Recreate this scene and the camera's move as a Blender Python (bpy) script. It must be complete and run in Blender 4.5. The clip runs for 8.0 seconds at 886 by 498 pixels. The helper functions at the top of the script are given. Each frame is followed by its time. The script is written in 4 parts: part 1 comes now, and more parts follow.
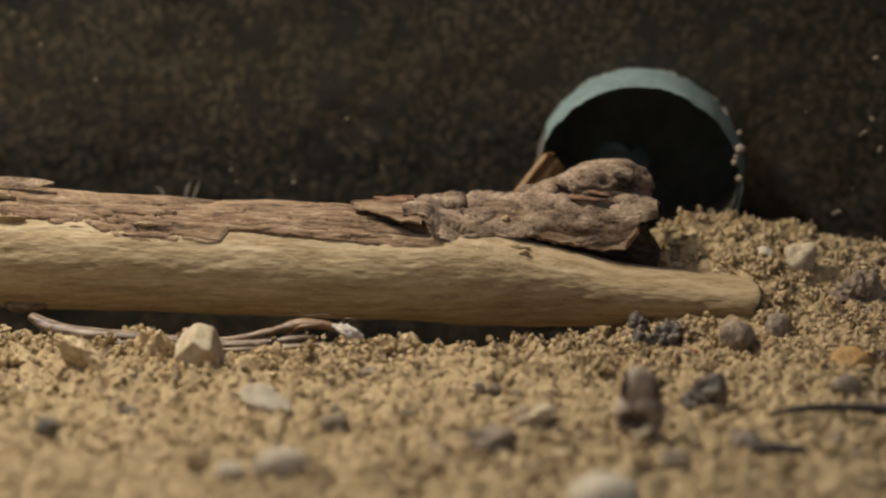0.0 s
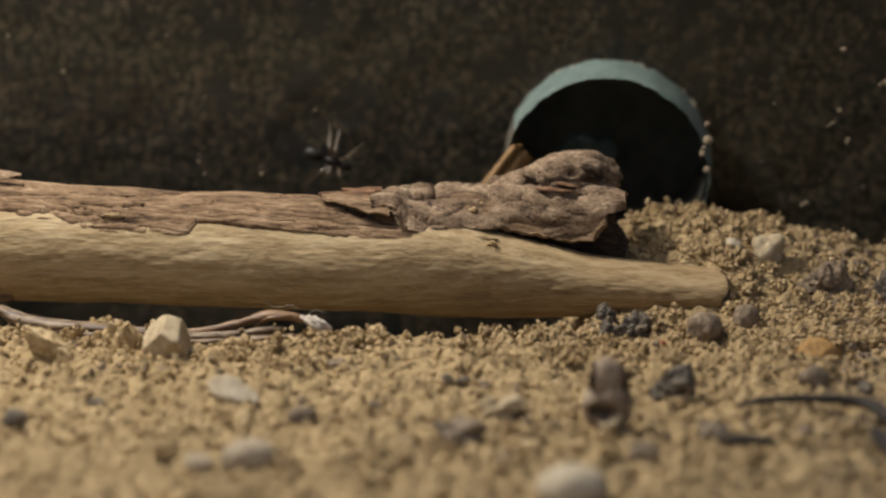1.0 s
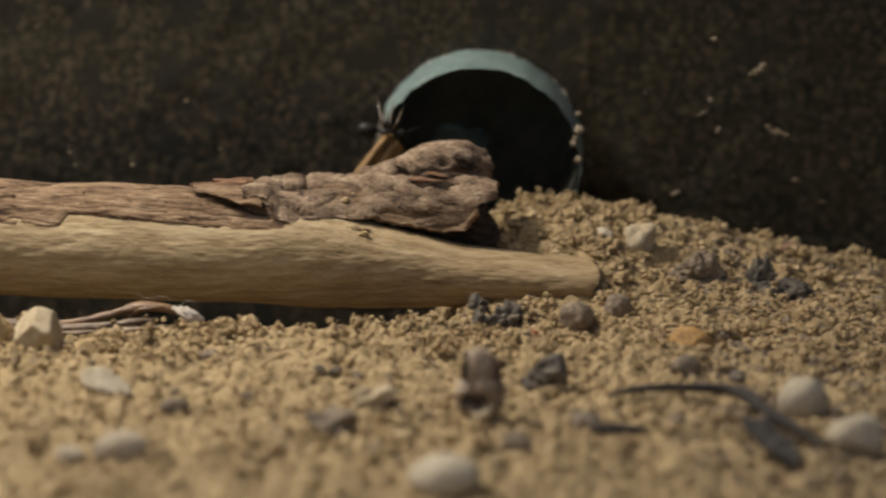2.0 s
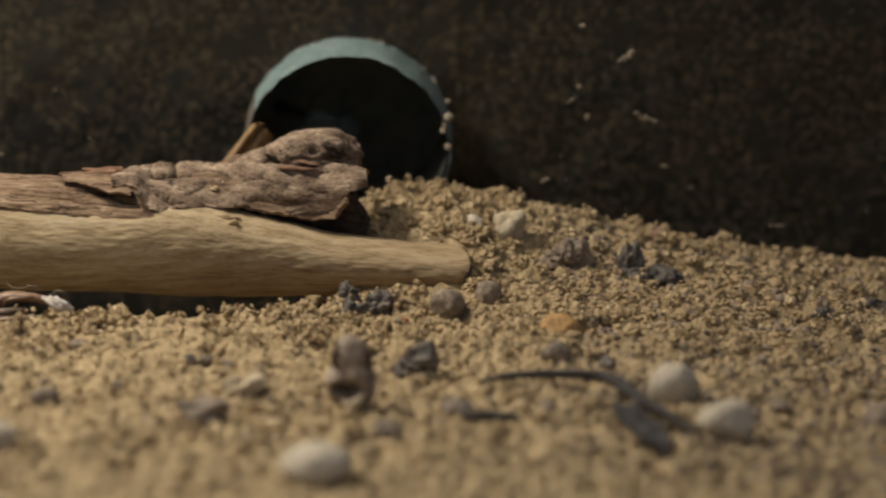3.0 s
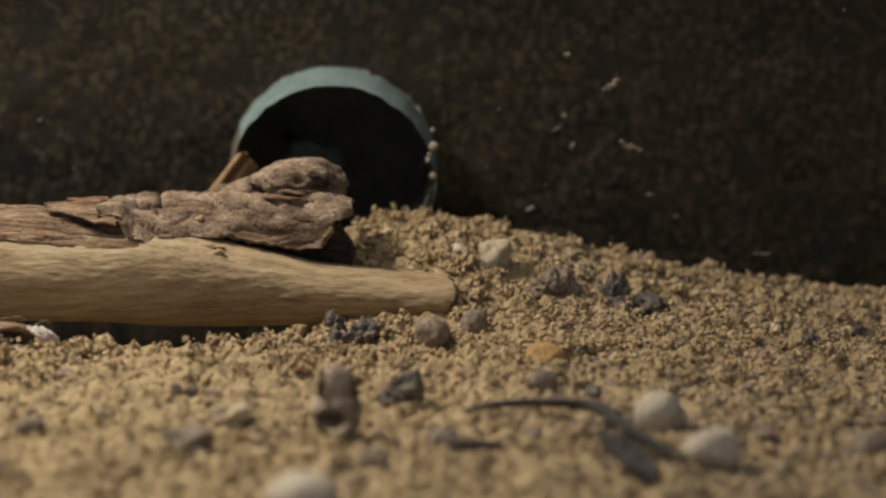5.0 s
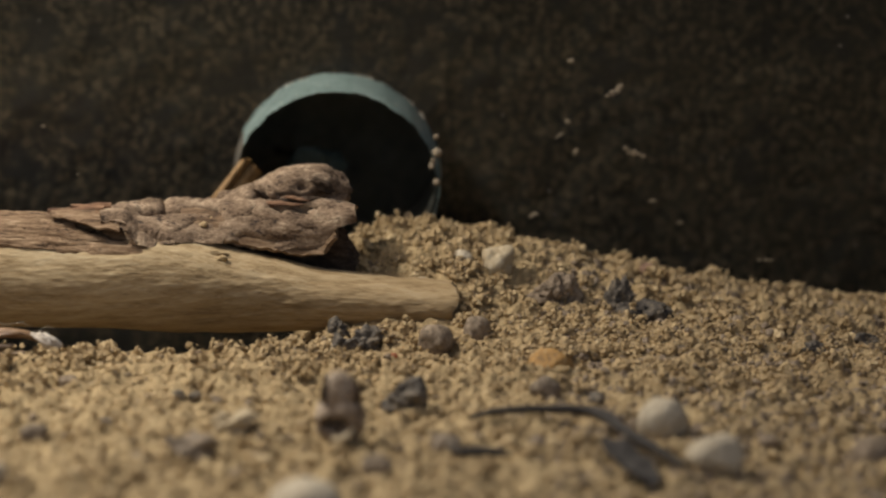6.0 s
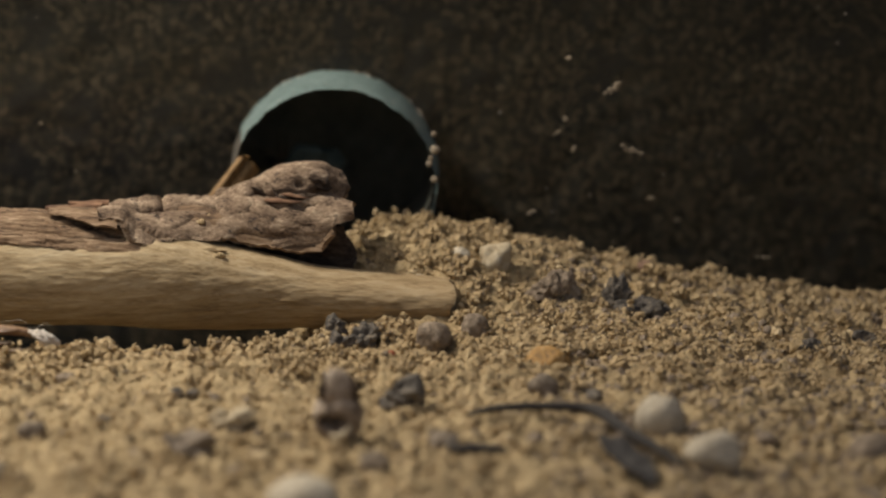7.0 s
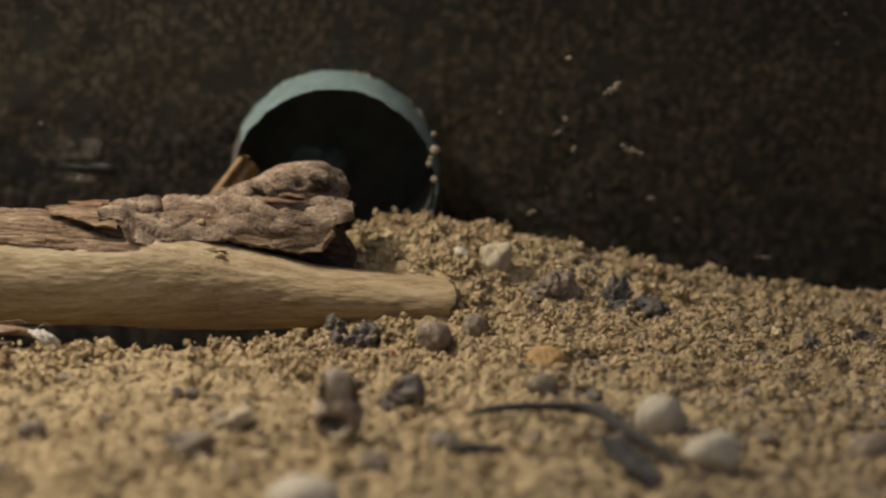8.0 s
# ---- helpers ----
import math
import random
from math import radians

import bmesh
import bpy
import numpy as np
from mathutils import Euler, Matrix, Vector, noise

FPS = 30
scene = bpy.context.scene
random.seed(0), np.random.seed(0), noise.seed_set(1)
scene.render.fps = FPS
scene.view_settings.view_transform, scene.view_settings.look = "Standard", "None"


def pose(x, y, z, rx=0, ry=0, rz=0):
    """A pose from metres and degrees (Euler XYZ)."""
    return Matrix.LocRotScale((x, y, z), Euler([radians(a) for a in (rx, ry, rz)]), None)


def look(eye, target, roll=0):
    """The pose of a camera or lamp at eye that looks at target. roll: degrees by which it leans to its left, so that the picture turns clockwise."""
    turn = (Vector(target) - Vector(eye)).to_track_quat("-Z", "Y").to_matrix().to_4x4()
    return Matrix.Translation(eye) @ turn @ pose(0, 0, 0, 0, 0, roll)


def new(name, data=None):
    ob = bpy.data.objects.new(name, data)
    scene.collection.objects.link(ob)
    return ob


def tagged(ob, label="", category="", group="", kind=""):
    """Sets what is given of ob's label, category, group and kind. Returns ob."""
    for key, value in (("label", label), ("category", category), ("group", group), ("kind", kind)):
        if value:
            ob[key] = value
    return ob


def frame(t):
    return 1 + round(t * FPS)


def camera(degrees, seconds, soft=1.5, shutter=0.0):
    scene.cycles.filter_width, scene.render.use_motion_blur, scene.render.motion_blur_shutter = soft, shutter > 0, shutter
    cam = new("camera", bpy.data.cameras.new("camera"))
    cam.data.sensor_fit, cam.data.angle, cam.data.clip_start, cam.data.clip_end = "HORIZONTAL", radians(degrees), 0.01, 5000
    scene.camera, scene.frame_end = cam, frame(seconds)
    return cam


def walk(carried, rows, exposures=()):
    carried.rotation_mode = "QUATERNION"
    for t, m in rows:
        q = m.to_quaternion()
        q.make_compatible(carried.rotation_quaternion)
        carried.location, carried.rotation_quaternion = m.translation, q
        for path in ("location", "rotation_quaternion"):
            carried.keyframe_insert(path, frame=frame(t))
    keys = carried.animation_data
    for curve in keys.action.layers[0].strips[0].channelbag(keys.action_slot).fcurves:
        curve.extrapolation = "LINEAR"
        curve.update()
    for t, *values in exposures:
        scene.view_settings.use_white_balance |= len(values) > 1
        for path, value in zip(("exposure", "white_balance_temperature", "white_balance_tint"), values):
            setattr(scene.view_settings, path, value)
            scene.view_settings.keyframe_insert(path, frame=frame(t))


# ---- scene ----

MM = 0.001

# ---------------------------------------------------------------- camera
cam = camera(12.0, 8.0, soft=2.4, shutter=0.5)
EYE = (0.0, -0.53484, 0.14595)
TURNS = [
    (0.0, 74.9816, 0.4253, 4.1600),
    (0.5, 74.9354, 0.4201, 3.9099),
    (1.0, 74.8626, 0.3470, 3.7299),
    (1.5, 74.7452, 0.3187, 3.5285),
    (1.6, 74.7520, 0.2904, 3.2937),
    (1.7, 74.7344, 0.1778, 2.7445),
    (1.8, 74.7182, 0.1292, 2.4325),
    (1.9, 74.7099, 0.1065, 2.2170),
    (2.0, 74.7233, 0.0822, 1.9973),
    (2.2, 74.7003, 0.0433, 1.6167),
    (3.3, 74.5145, -0.0905, -0.1715),
    (3.5, 74.4891, -0.0789, -0.3626),
    (4.0, 74.4252, -0.1095, -0.7095),
    (4.5, 74.6677, -0.0193, -0.2851),
    (4.7, 74.8089, 0.0256, -0.0973),
    (5.8, 75.0406, 0.0160, 0.0282),
    (6.0, 75.0372, 0.0104, 0.0298),
    (6.5, 75.0000, 0.0000, 0.0000),
    (8.0, 75.0000, 0.0000, 0.0000),
]
walk(cam, [(t, pose(*EYE, a, b, c)) for t, a, b, c in TURNS])
cam.data.dof.use_dof = True
cam.data.dof.focus_distance = 0.528
cam.data.dof.aperture_fstop = 14.5
scene.view_settings.exposure = 0.0

# ---------------------------------------------------------------- light
TO_SUN = Vector((-0.42, -0.24, 0.88)).normalized()
world = bpy.data.worlds.new("world")
scene.world = world
world.use_nodes = True
sky = world.node_tree.nodes.new("ShaderNodeTexSky")
sky.sky_type = "NISHITA"
sky.sun_disc = False
sky.dust_density = 4.0
sky.ozone_density = 0.5
sky.sun_elevation = math.asin(TO_SUN.z)
sky.sun_rotation = math.atan2(TO_SUN.x, TO_SUN.y)
back = world.node_tree.nodes["Background"]
back.inputs["Strength"].default_value = 0.06
world.node_tree.links.new(sky.outputs["Color"], back.inputs["Color"])
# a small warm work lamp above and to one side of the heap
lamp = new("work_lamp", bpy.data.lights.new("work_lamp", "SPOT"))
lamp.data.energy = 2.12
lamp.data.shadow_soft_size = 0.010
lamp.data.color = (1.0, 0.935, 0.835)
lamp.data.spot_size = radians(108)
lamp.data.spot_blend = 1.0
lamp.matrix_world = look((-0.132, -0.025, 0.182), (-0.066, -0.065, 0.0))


# ---------------------------------------------------------------- materials
ALBEDO = 0.76          # all matt surfaces are this much darker than their listed tints


def material(name, colours, size, rough=0.85, bump=0.3, fine=None, stretch=(1, 1, 1), spots=None, spot_size=2.0,
             spot_cover=0.6, island=0.0, single=0.0, spec=0.3, spread=0.13):
    """Mottled matt surface. size: the mottling in mm; fine: the grain in mm; spots: a second colour in patches."""
    m = bpy.data.materials.new(name)
    m.use_nodes = True
    n, l = m.node_tree.nodes, m.node_tree.links
    b = n["Principled BSDF"]
    b.inputs["Roughness"].default_value = rough
    b.inputs["Specular IOR Level"].default_value = spec
    co = n.new("ShaderNodeTexCoord")
    mp = n.new("ShaderNodeMapping")
    mp.inputs["Scale"].default_value = stretch
    l.new(co.outputs["Object"], mp.inputs["Vector"])

    def noise_node(mm, detail=5.0, roughness=0.6):
        t = n.new("ShaderNodeTexNoise")
        t.inputs["Scale"].default_value = 1000.0 / mm
        t.inputs["Detail"].default_value = detail
        t.inputs["Roughness"].default_value = roughness
        l.new(mp.outputs["Vector"], t.inputs["Vector"])
        return t
    fine = fine or size / 5
    big, small = noise_node(size), noise_node(fine)
    mix = n.new("ShaderNodeMath")
    mix.operation = "MULTIPLY_ADD"
    mix.inputs[1].default_value = 0.45
    half = n.new("ShaderNodeMath")
    half.operation = "MULTIPLY"
    half.inputs[1].default_value = 0.55
    l.new(big.outputs["Fac"], half.inputs[0])
    l.new(small.outputs["Fac"], mix.inputs[0])
    l.new(half.outputs[0], mix.inputs[2])
    fac = mix.outputs[0]
    if island or single:
        if island:
            src = n.new("ShaderNodeNewGeometry").outputs["Random Per Island"]
        else:
            src = n.new("ShaderNodeObjectInfo").outputs["Random"]
        ad = n.new("ShaderNodeMath")
        ad.operation = "MULTIPLY_ADD"
        ad.inputs[1].default_value = island or single
        l.new(src, ad.inputs[0])
        sh = n.new("ShaderNodeMath")
        sh.operation = "SUBTRACT"
        sh.inputs[1].default_value = (island or single) / 2
        l.new(fac, sh.inputs[0])
        l.new(sh.outputs[0], ad.inputs[2])
        fac = ad.outputs[0]
    ramp = n.new("ShaderNodeValToRGB")
    e = ramp.color_ramp.elements
    k = len(colours)
    while len(e) < k:
        e.new(0.5)
    for i, c in enumerate(colours):
        e[i].position = 0.5 - spread + 2 * spread * i / max(1, k - 1)
        e[i].color = (*(ALBEDO * v for v in c), 1)
    l.new(fac, ramp.inputs["Fac"])
    out = ramp.outputs["Color"]
    if spots:
        sp = noise_node(spot_size, 4.0, 0.65)
        edge = n.new("ShaderNodeMapRange")
        edge.inputs["From Min"].default_value = spot_cover
        edge.inputs["From Max"].default_value = spot_cover + 0.05
        l.new(sp.outputs["Fac"], edge.inputs["Value"])
        mx = n.new("ShaderNodeMix")
        mx.data_type = "RGBA"
        l.new(edge.outputs["Result"], mx.inputs["Factor"])
        l.new(out, mx.inputs["A"])
        mx.inputs["B"].default_value = (*(ALBEDO * v for v in spots), 1)
        out = mx.outputs["Result"]
    l.new(out, b.inputs["Base Color"])
    bp = n.new("ShaderNodeBump")
    bp.inputs["Strength"].default_value = 0.9
    bp.inputs["Distance"].default_value = bump * MM
    l.new(fac if not (island or single) else mix.outputs[0], bp.inputs["Height"])
    l.new(bp.outputs["Normal"], b.inputs["Normal"])
    return m


SOIL = material("soil", [(0.25, 0.178, 0.09), (0.43, 0.312, 0.158), (0.57, 0.43, 0.232)], 2.4, 0.9, 0.6, 0.4,
                spots=(0.15, 0.125, 0.10), spot_size=2.2, spot_cover=0.66)
CRUMB = material("soil_crumb", [(0.18, 0.133, 0.086), (0.39, 0.272, 0.133), (0.51, 0.362, 0.171), (0.46, 0.332, 0.180), (0.56, 0.406, 0.202), (0.67, 0.522, 0.31)],
                 1.1, 0.72, 0.35, 0.25, island=0.26, spread=0.18)
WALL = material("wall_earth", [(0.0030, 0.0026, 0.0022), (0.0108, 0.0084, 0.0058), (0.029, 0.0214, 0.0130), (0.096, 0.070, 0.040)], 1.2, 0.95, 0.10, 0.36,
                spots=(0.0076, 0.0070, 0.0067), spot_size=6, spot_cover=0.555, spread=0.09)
WOOD = material("bare_wood", [(0.31, 0.212, 0.103), (0.53, 0.395, 0.218), (0.66, 0.525, 0.325)], 1.1, 0.8, 0.3, 0.22,
                stretch=(0.13, 1, 1), spots=(0.30, 0.215, 0.12), spot_size=0.7, spot_cover=0.66)


def stain(m, colour, x0, x1, most):
    """Brown weathering that grows along the branch towards its broken end (object space, mm)."""
    n, l = m.node_tree.nodes, m.node_tree.links
    b = n["Principled BSDF"]
    src = b.inputs["Base Color"].links[0].from_socket
    co = n.new("ShaderNodeTexCoord")
    xyz = n.new("ShaderNodeSeparateXYZ")
    l.new(co.outputs["Object"], xyz.inputs[0])
    patch = n.new("ShaderNodeTexNoise")
    patch.inputs["Scale"].default_value = 90.0
    patch.inputs["Detail"].default_value = 4.0
    l.new(co.outputs["Object"], patch.inputs["Vector"])
    shift = n.new("ShaderNodeMath")
    shift.operation = "MULTIPLY_ADD"
    shift.inputs[1].default_value = 30 * MM
    l.new(patch.outputs["Fac"], shift.inputs[0])
    l.new(xyz.outputs["X"], shift.inputs[2])
    grow = n.new("ShaderNodeMapRange")
    grow.inputs["From Min"].default_value = (x0 + 15) * MM
    grow.inputs["From Max"].default_value = (x1 + 15) * MM
    grow.inputs["To Max"].default_value = most
    l.new(shift.outputs[0], grow.inputs["Value"])
    mx = n.new("ShaderNodeMix")
    mx.data_type = "RGBA"
    mx.blend_type = "MULTIPLY"
    l.new(grow.outputs["Result"], mx.inputs["Factor"])
    l.new(src, mx.inputs["A"])
    mx.inputs["B"].default_value = (*colour, 1)
    l.new(mx.outputs["Result"], b.inputs["Base Color"])


stain(WOOD, (0.66, 0.58, 0.48), 14, 66, 0.8)
BARK = material("thin_bark", [(0.05, 0.029, 0.017), (0.195, 0.120, 0.066), (0.30, 0.195, 0.112), (0.43, 0.305, 0.19)], 1.8, 0.9, 0.5, 0.3,
                stretch=(0.2, 1, 1), spots=(0.032, 0.019, 0.013), spot_size=0.8, spot_cover=0.63, spread=0.115)
FLAKE = material("old_bark", [(0.065, 0.039, 0.025), (0.235, 0.158, 0.099), (0.365, 0.257, 0.166), (0.60, 0.458, 0.305)], 1.6, 0.95, 0.7, 0.25,
                 stretch=(0.5, 1, 1), spots=(0.060, 0.042, 0.034), spot_size=1.1, spot_cover=0.605, spread=0.13)
# near-black brown: painted shade under the plate and in cracks; also husk scales
SHADE_AND_SCALE = material("inner_bark", [(0.022, 0.014, 0.009), (0.065, 0.042, 0.026), (0.12, 0.08, 0.05)], 2.0, 0.95, 0.4, 0.5, stretch=(0.4, 1, 1))
RED_WOOD = material("split_bark", [(0.08, 0.038, 0.022), (0.34, 0.19, 0.105)], 1.5, 0.9, 0.3, 0.4, stretch=(0.3, 1, 1))
FROSTED = material("frosted_edge", [(0.11, 0.152, 0.145), (0.175, 0.23, 0.213), (0.255, 0.315, 0.287)], 5, 0.45, 0.10, 0.7, spec=0.5,
                   spots=(0.10, 0.115, 0.10), spot_size=1.8, spot_cover=0.67)
GLASS = bpy.data.materials.new("pane_glass")
GLASS.use_nodes = True
shader = GLASS.node_tree.nodes["Principled BSDF"]
shader.inputs["Base Color"].default_value = (0.95, 0.985, 0.97, 1)
shader.inputs["Transmission Weight"].default_value = 1.0
shader.inputs["Roughness"].default_value = 0.0
shader.inputs["IOR"].default_value = 1.27
INSIDE = material("teal_lump", [(0.05, 0.075, 0.068), (0.115, 0.15, 0.135)], 1.2, 0.8, 0.3)
BURROW = material("burrow_earth", [(0.16, 0.16, 0.13), (0.34, 0.33, 0.26)], 3, 0.95, 0.3)
STONE = material("pale_stone", [(0.42, 0.345, 0.235), (0.57, 0.485, 0.35), (0.66, 0.58, 0.44)], 4, 0.9, 0.25, 0.6,
                 spots=(0.36, 0.29, 0.19), spot_size=1.6, spot_cover=0.67)
GREY = material("grey_stone", [(0.15, 0.115, 0.08), (0.27, 0.212, 0.15), (0.39, 0.31, 0.22)], 3, 0.9, 0.25, 0.6, single=0.2)
TAN_STONE = material("tan_stone", [(0.36, 0.27, 0.155), (0.53, 0.425, 0.27), (0.62, 0.52, 0.36)], 3, 0.9, 0.3, 0.6, spots=(0.25, 0.18, 0.10), spot_size=1.3, spot_cover=0.66)
PEBBLE = material("beige_stone", [(0.36, 0.29, 0.20), (0.48, 0.395, 0.28), (0.58, 0.485, 0.355)], 3, 0.85, 0.12, 0.6)
DARK = material("dark_clod", [(0.055, 0.047, 0.039), (0.145, 0.123, 0.098), (0.28, 0.23, 0.165)], 1.6, 0.95, 0.4, 0.45, spots=(0.32, 0.24, 0.135), spot_size=1.3, spot_cover=0.60)
# darker version of DARK; on the heap clod it stands in for shade
DEEP_BROWN = material("deep_brown", [(0.045, 0.039, 0.033), (0.105, 0.089, 0.072), (0.21, 0.172, 0.12)], 1.6, 0.95, 0.4, 0.45)
AMBER = material("amber_stone", [(0.24, 0.145, 0.06), (0.46, 0.25, 0.07), (0.46, 0.32, 0.155)], 2.2, 0.7, 0.3, 0.5)
RED_STONE = material("red_stone", [(0.20, 0.115, 0.075), (0.31, 0.19, 0.125)], 2, 0.9, 0.2, 0.5)
HUSK = material("husk", [(0.11, 0.082, 0.055), (0.26, 0.195, 0.132), (0.41, 0.325, 0.23)], 2.5, 0.9, 0.3, 0.6)
SEED = material("seed_shell", [(0.12, 0.085, 0.058), (0.34, 0.255, 0.175), (0.62, 0.51, 0.39)], 1.4, 0.85, 0.3, 0.6)
CHAR = material("dark_twig", [(0.025, 0.022, 0.02), (0.07, 0.06, 0.05)], 1.5, 0.85, 0.2, 0.4)
GRASS = material("dry_grass", [(0.055, 0.033, 0.019), (0.22, 0.145, 0.085), (0.46, 0.36, 0.24)], 0.8, 0.5, 0.25, 0.25, stretch=(0.15, 1, 1), spec=0.5, spread=0.11)
STALK = material("brown_stalk", [(0.06, 0.03, 0.014), (0.20, 0.105, 0.048), (0.36, 0.22, 0.11)], 0.9, 0.5, 0.2, 0.25, stretch=(0.15, 1, 1), spec=0.5, spread=0.11)
STRAW = material("straw", [(0.16, 0.085, 0.028), (0.42, 0.25, 0.095)], 1.6, 0.6, 0.15, 0.4, stretch=(1, 1, 0.2))
PALE = material("pale_fluff", [(0.58, 0.49, 0.385), (0.82, 0.75, 0.645)], 1.5, 0.9, 0.2, 0.4)
ANT = material("ant_shell", [(0.010, 0.008, 0.006), (0.026, 0.020, 0.014)], 1.0, 0.45, 0.05, 0.2, spec=0.25)
LEG = material("ant_leg", [(0.10, 0.07, 0.04), (0.21, 0.153, 0.092)], 1.0, 0.25, 0.02, 0.2, spec=0.8)
DEBRIS = material("dry_debris", [(0.26, 0.20, 0.13), (0.44, 0.36, 0.25)], 1.0, 0.9, 0.2, 0.3)
RED = material("red_grain", [(0.35, 0.09, 0.04), (0.45, 0.14, 0.07)], 0.6, 0.8, 0.1, 0.2)


# ---------------------------------------------------------------- mesh helpers
def hashed(i, j, k, seed):
    h = (i * 73856093) ^ (j * 19349663) ^ (k * 83492791) ^ (seed * 2654435 + 97)
    h = (h ^ (h >> 13)) & 0xFFFFFFFF
    h = (h * 1274126177) & 0xFFFFFFFF
    h = (h ^ (h >> 16)) & 0xFFFFFFFF
    h = (h * 668265263) & 0xFFFFFFFF
    return ((h ^ (h >> 15)) & 0xFFFFFF) / float(0xFFFFFF)


def vnoise(p, size, seed=0):
    """Smooth noise from -1 to 1 at the points p (n x 3, mm), with features of that size."""
    q = np.asarray(p, float) / size
    i = np.floor(q).astype(np.int64)
    u = q - i
    u = u * u * (3 - 2 * u)
    total = 0
    for a in (0, 1):
        for b in (0, 1):
            for c in (0, 1):
                w = (u[:, 0] if a else 1 - u[:, 0]) * (u[:, 1] if b else 1 - u[:, 1]) * (u[:, 2] if c else 1 - u[:, 2])
                total = total + w * hashed(i[:, 0] + a, i[:, 1] + b, i[:, 2] + c, seed)
    return total * 2 - 1


def fbm(p, size, seed=0, octaves=3, gain=0.5):
    return sum(vnoise(p, size / 2 ** o, seed + 17 * o) * gain ** o for o in range(octaves))


def part(name, verts, faces, mat, parent=None, label="", smooth=True):
    """One mesh object from points in mm."""
    me = bpy.data.meshes.new(name)
    if isinstance(faces, np.ndarray):
        k, m = faces.shape
        me.vertices.add(len(verts))
        me.loops.add(k * m)
        me.polygons.add(k)
        me.vertices.foreach_set("co", (np.asarray(verts, float) * MM).astype(np.float32).ravel())
        me.loops.foreach_set("vertex_index", faces.astype(np.int32).ravel())
        me.polygons.foreach_set("loop_start", np.arange(0, k * m, m, dtype=np.int32))
        me.update(calc_edges=True)
        me.validate()
    else:
        me.from_pydata((np.asarray(verts, float) * MM).tolist(), [], [list(map(int, f)) for f in faces])
    me.materials.append(mat)
    if smooth:
        me.polygons.foreach_set("use_smooth", [True] * len(me.polygons))
    else:
        me.polygons.foreach_set("use_smooth", [False] * len(me.polygons))
    me.update()
    ob = new(name, me)
    if parent:
        ob.parent = parent
    if label:
        tagged(ob, label)
    return ob


def empty(name, x, y, z):
    ob = new(name)
    ob.empty_display_size = 0.002
    ob.location = (x * MM, y * MM, z * MM)
    return ob


def grid_faces(nu, nv, closed_v=False):
    out = []
    for i in range(nu - 1):
        for j in range(nv if closed_v else nv - 1):
            k = (j + 1) % nv
            out.append((i * nv + j, (i + 1) * nv + j, (i + 1) * nv + k, i * nv + k))
    return out


def quick_grid(nu, nv):
    i, j = np.meshgrid(np.arange(nu - 1), np.arange(nv - 1), indexing="ij")
    a = (i * nv + j).ravel()
    return np.stack([a, a + nv, a + nv + 1, a + 1], 1)


def shell(front, thick):
    """A closed sheet from a grid of points (nu x nv x 3), thickened away from its outer side."""
    nu, nv = front.shape[:2]
    du, dv = np.gradient(front, axis=0), np.gradient(front, axis=1)
    nrm = np.cross(du, dv)
    nrm /= np.linalg.norm(nrm, axis=2, keepdims=True) + 1e-9
    rear = front - nrm * thick
    v = np.concatenate([front.reshape(-1, 3), rear.reshape(-1, 3)])
    n = nu * nv
    f = grid_faces(nu, nv)
    f = [q[::-1] for q in f] + [tuple(a + n for a in q) for q in f]
    ring = [i * nv for i in range(nu)] + [(nu - 1) * nv + j for j in range(1, nv)] + \
           [i * nv + nv - 1 for i in range(nu - 2, -1, -1)] + [j for j in range(nv - 2, 0, -1)]
    for a, b in zip(ring, ring[1:] + ring[:1]):
        f.append((a, a + n, b + n, b))
    return v, f


def tube(points, radii, sides=10, flat=1.0, steps=6):
    """A closed round rod along a smooth line through the points (mm)."""
    pts = np.array(points, float)
    rad = np.array(radii if hasattr(radii, "__len__") else [radii] * len(pts), float)
    t = np.arange(len(pts))
    s = np.linspace(0, len(pts) - 1, (len(pts) - 1) * steps + 1)
    lin = np.stack([np.interp(s, t, pts[:, k]) for k in range(3)], 1)
    for _ in range(steps // 2):
        lin[1:-1] = (lin[:-2] + 2 * lin[1:-1] + lin[2:]) / 4
    r = np.interp(s, t, rad)
    tan = np.gradient(lin, axis=0)
    tan /= np.linalg.norm(tan, axis=1, keepdims=True) + 1e-9
    ref = np.array([0.13, 0.2, 0.97])
    a = np.cross(tan, ref)
    a /= np.linalg.norm(a, axis=1, keepdims=True) + 1e-9
    b = np.cross(a, tan)
    ang = np.linspace(0, 2 * math.pi, sides, endpoint=False)
    ring = lin[:, None] + r[:, None, None] * (a[:, None] * np.cos(ang)[None, :, None] + flat * b[:, None] * np.sin(ang)[None, :, None])
    v = np.concatenate([ring.reshape(-1, 3), lin[:1] - tan[:1] * r[0] * 0.4, lin[-1:] + tan[-1:] * r[-1] * 0.4])
    f = grid_faces(len(s), sides, True)
    n = len(s) * sides
    for j in range(sides):
        f.append((j, (j + 1) % sides, n))
        f.append((n - sides + (j + 1) % sides, n - sides + j, n + 1))
    return v, f


def ico(level):
    bm = bmesh.new()
    bmesh.ops.create_icosphere(bm, subdivisions=level, radius=1.0)
    v = np.array([x.co[:] for x in bm.verts])
    f = np.array([[x.index for x in q.verts] for q in bm.faces])
    bm.free()
    return v, f


ICO = {k: ico(k) for k in (1, 2, 3, 4)}


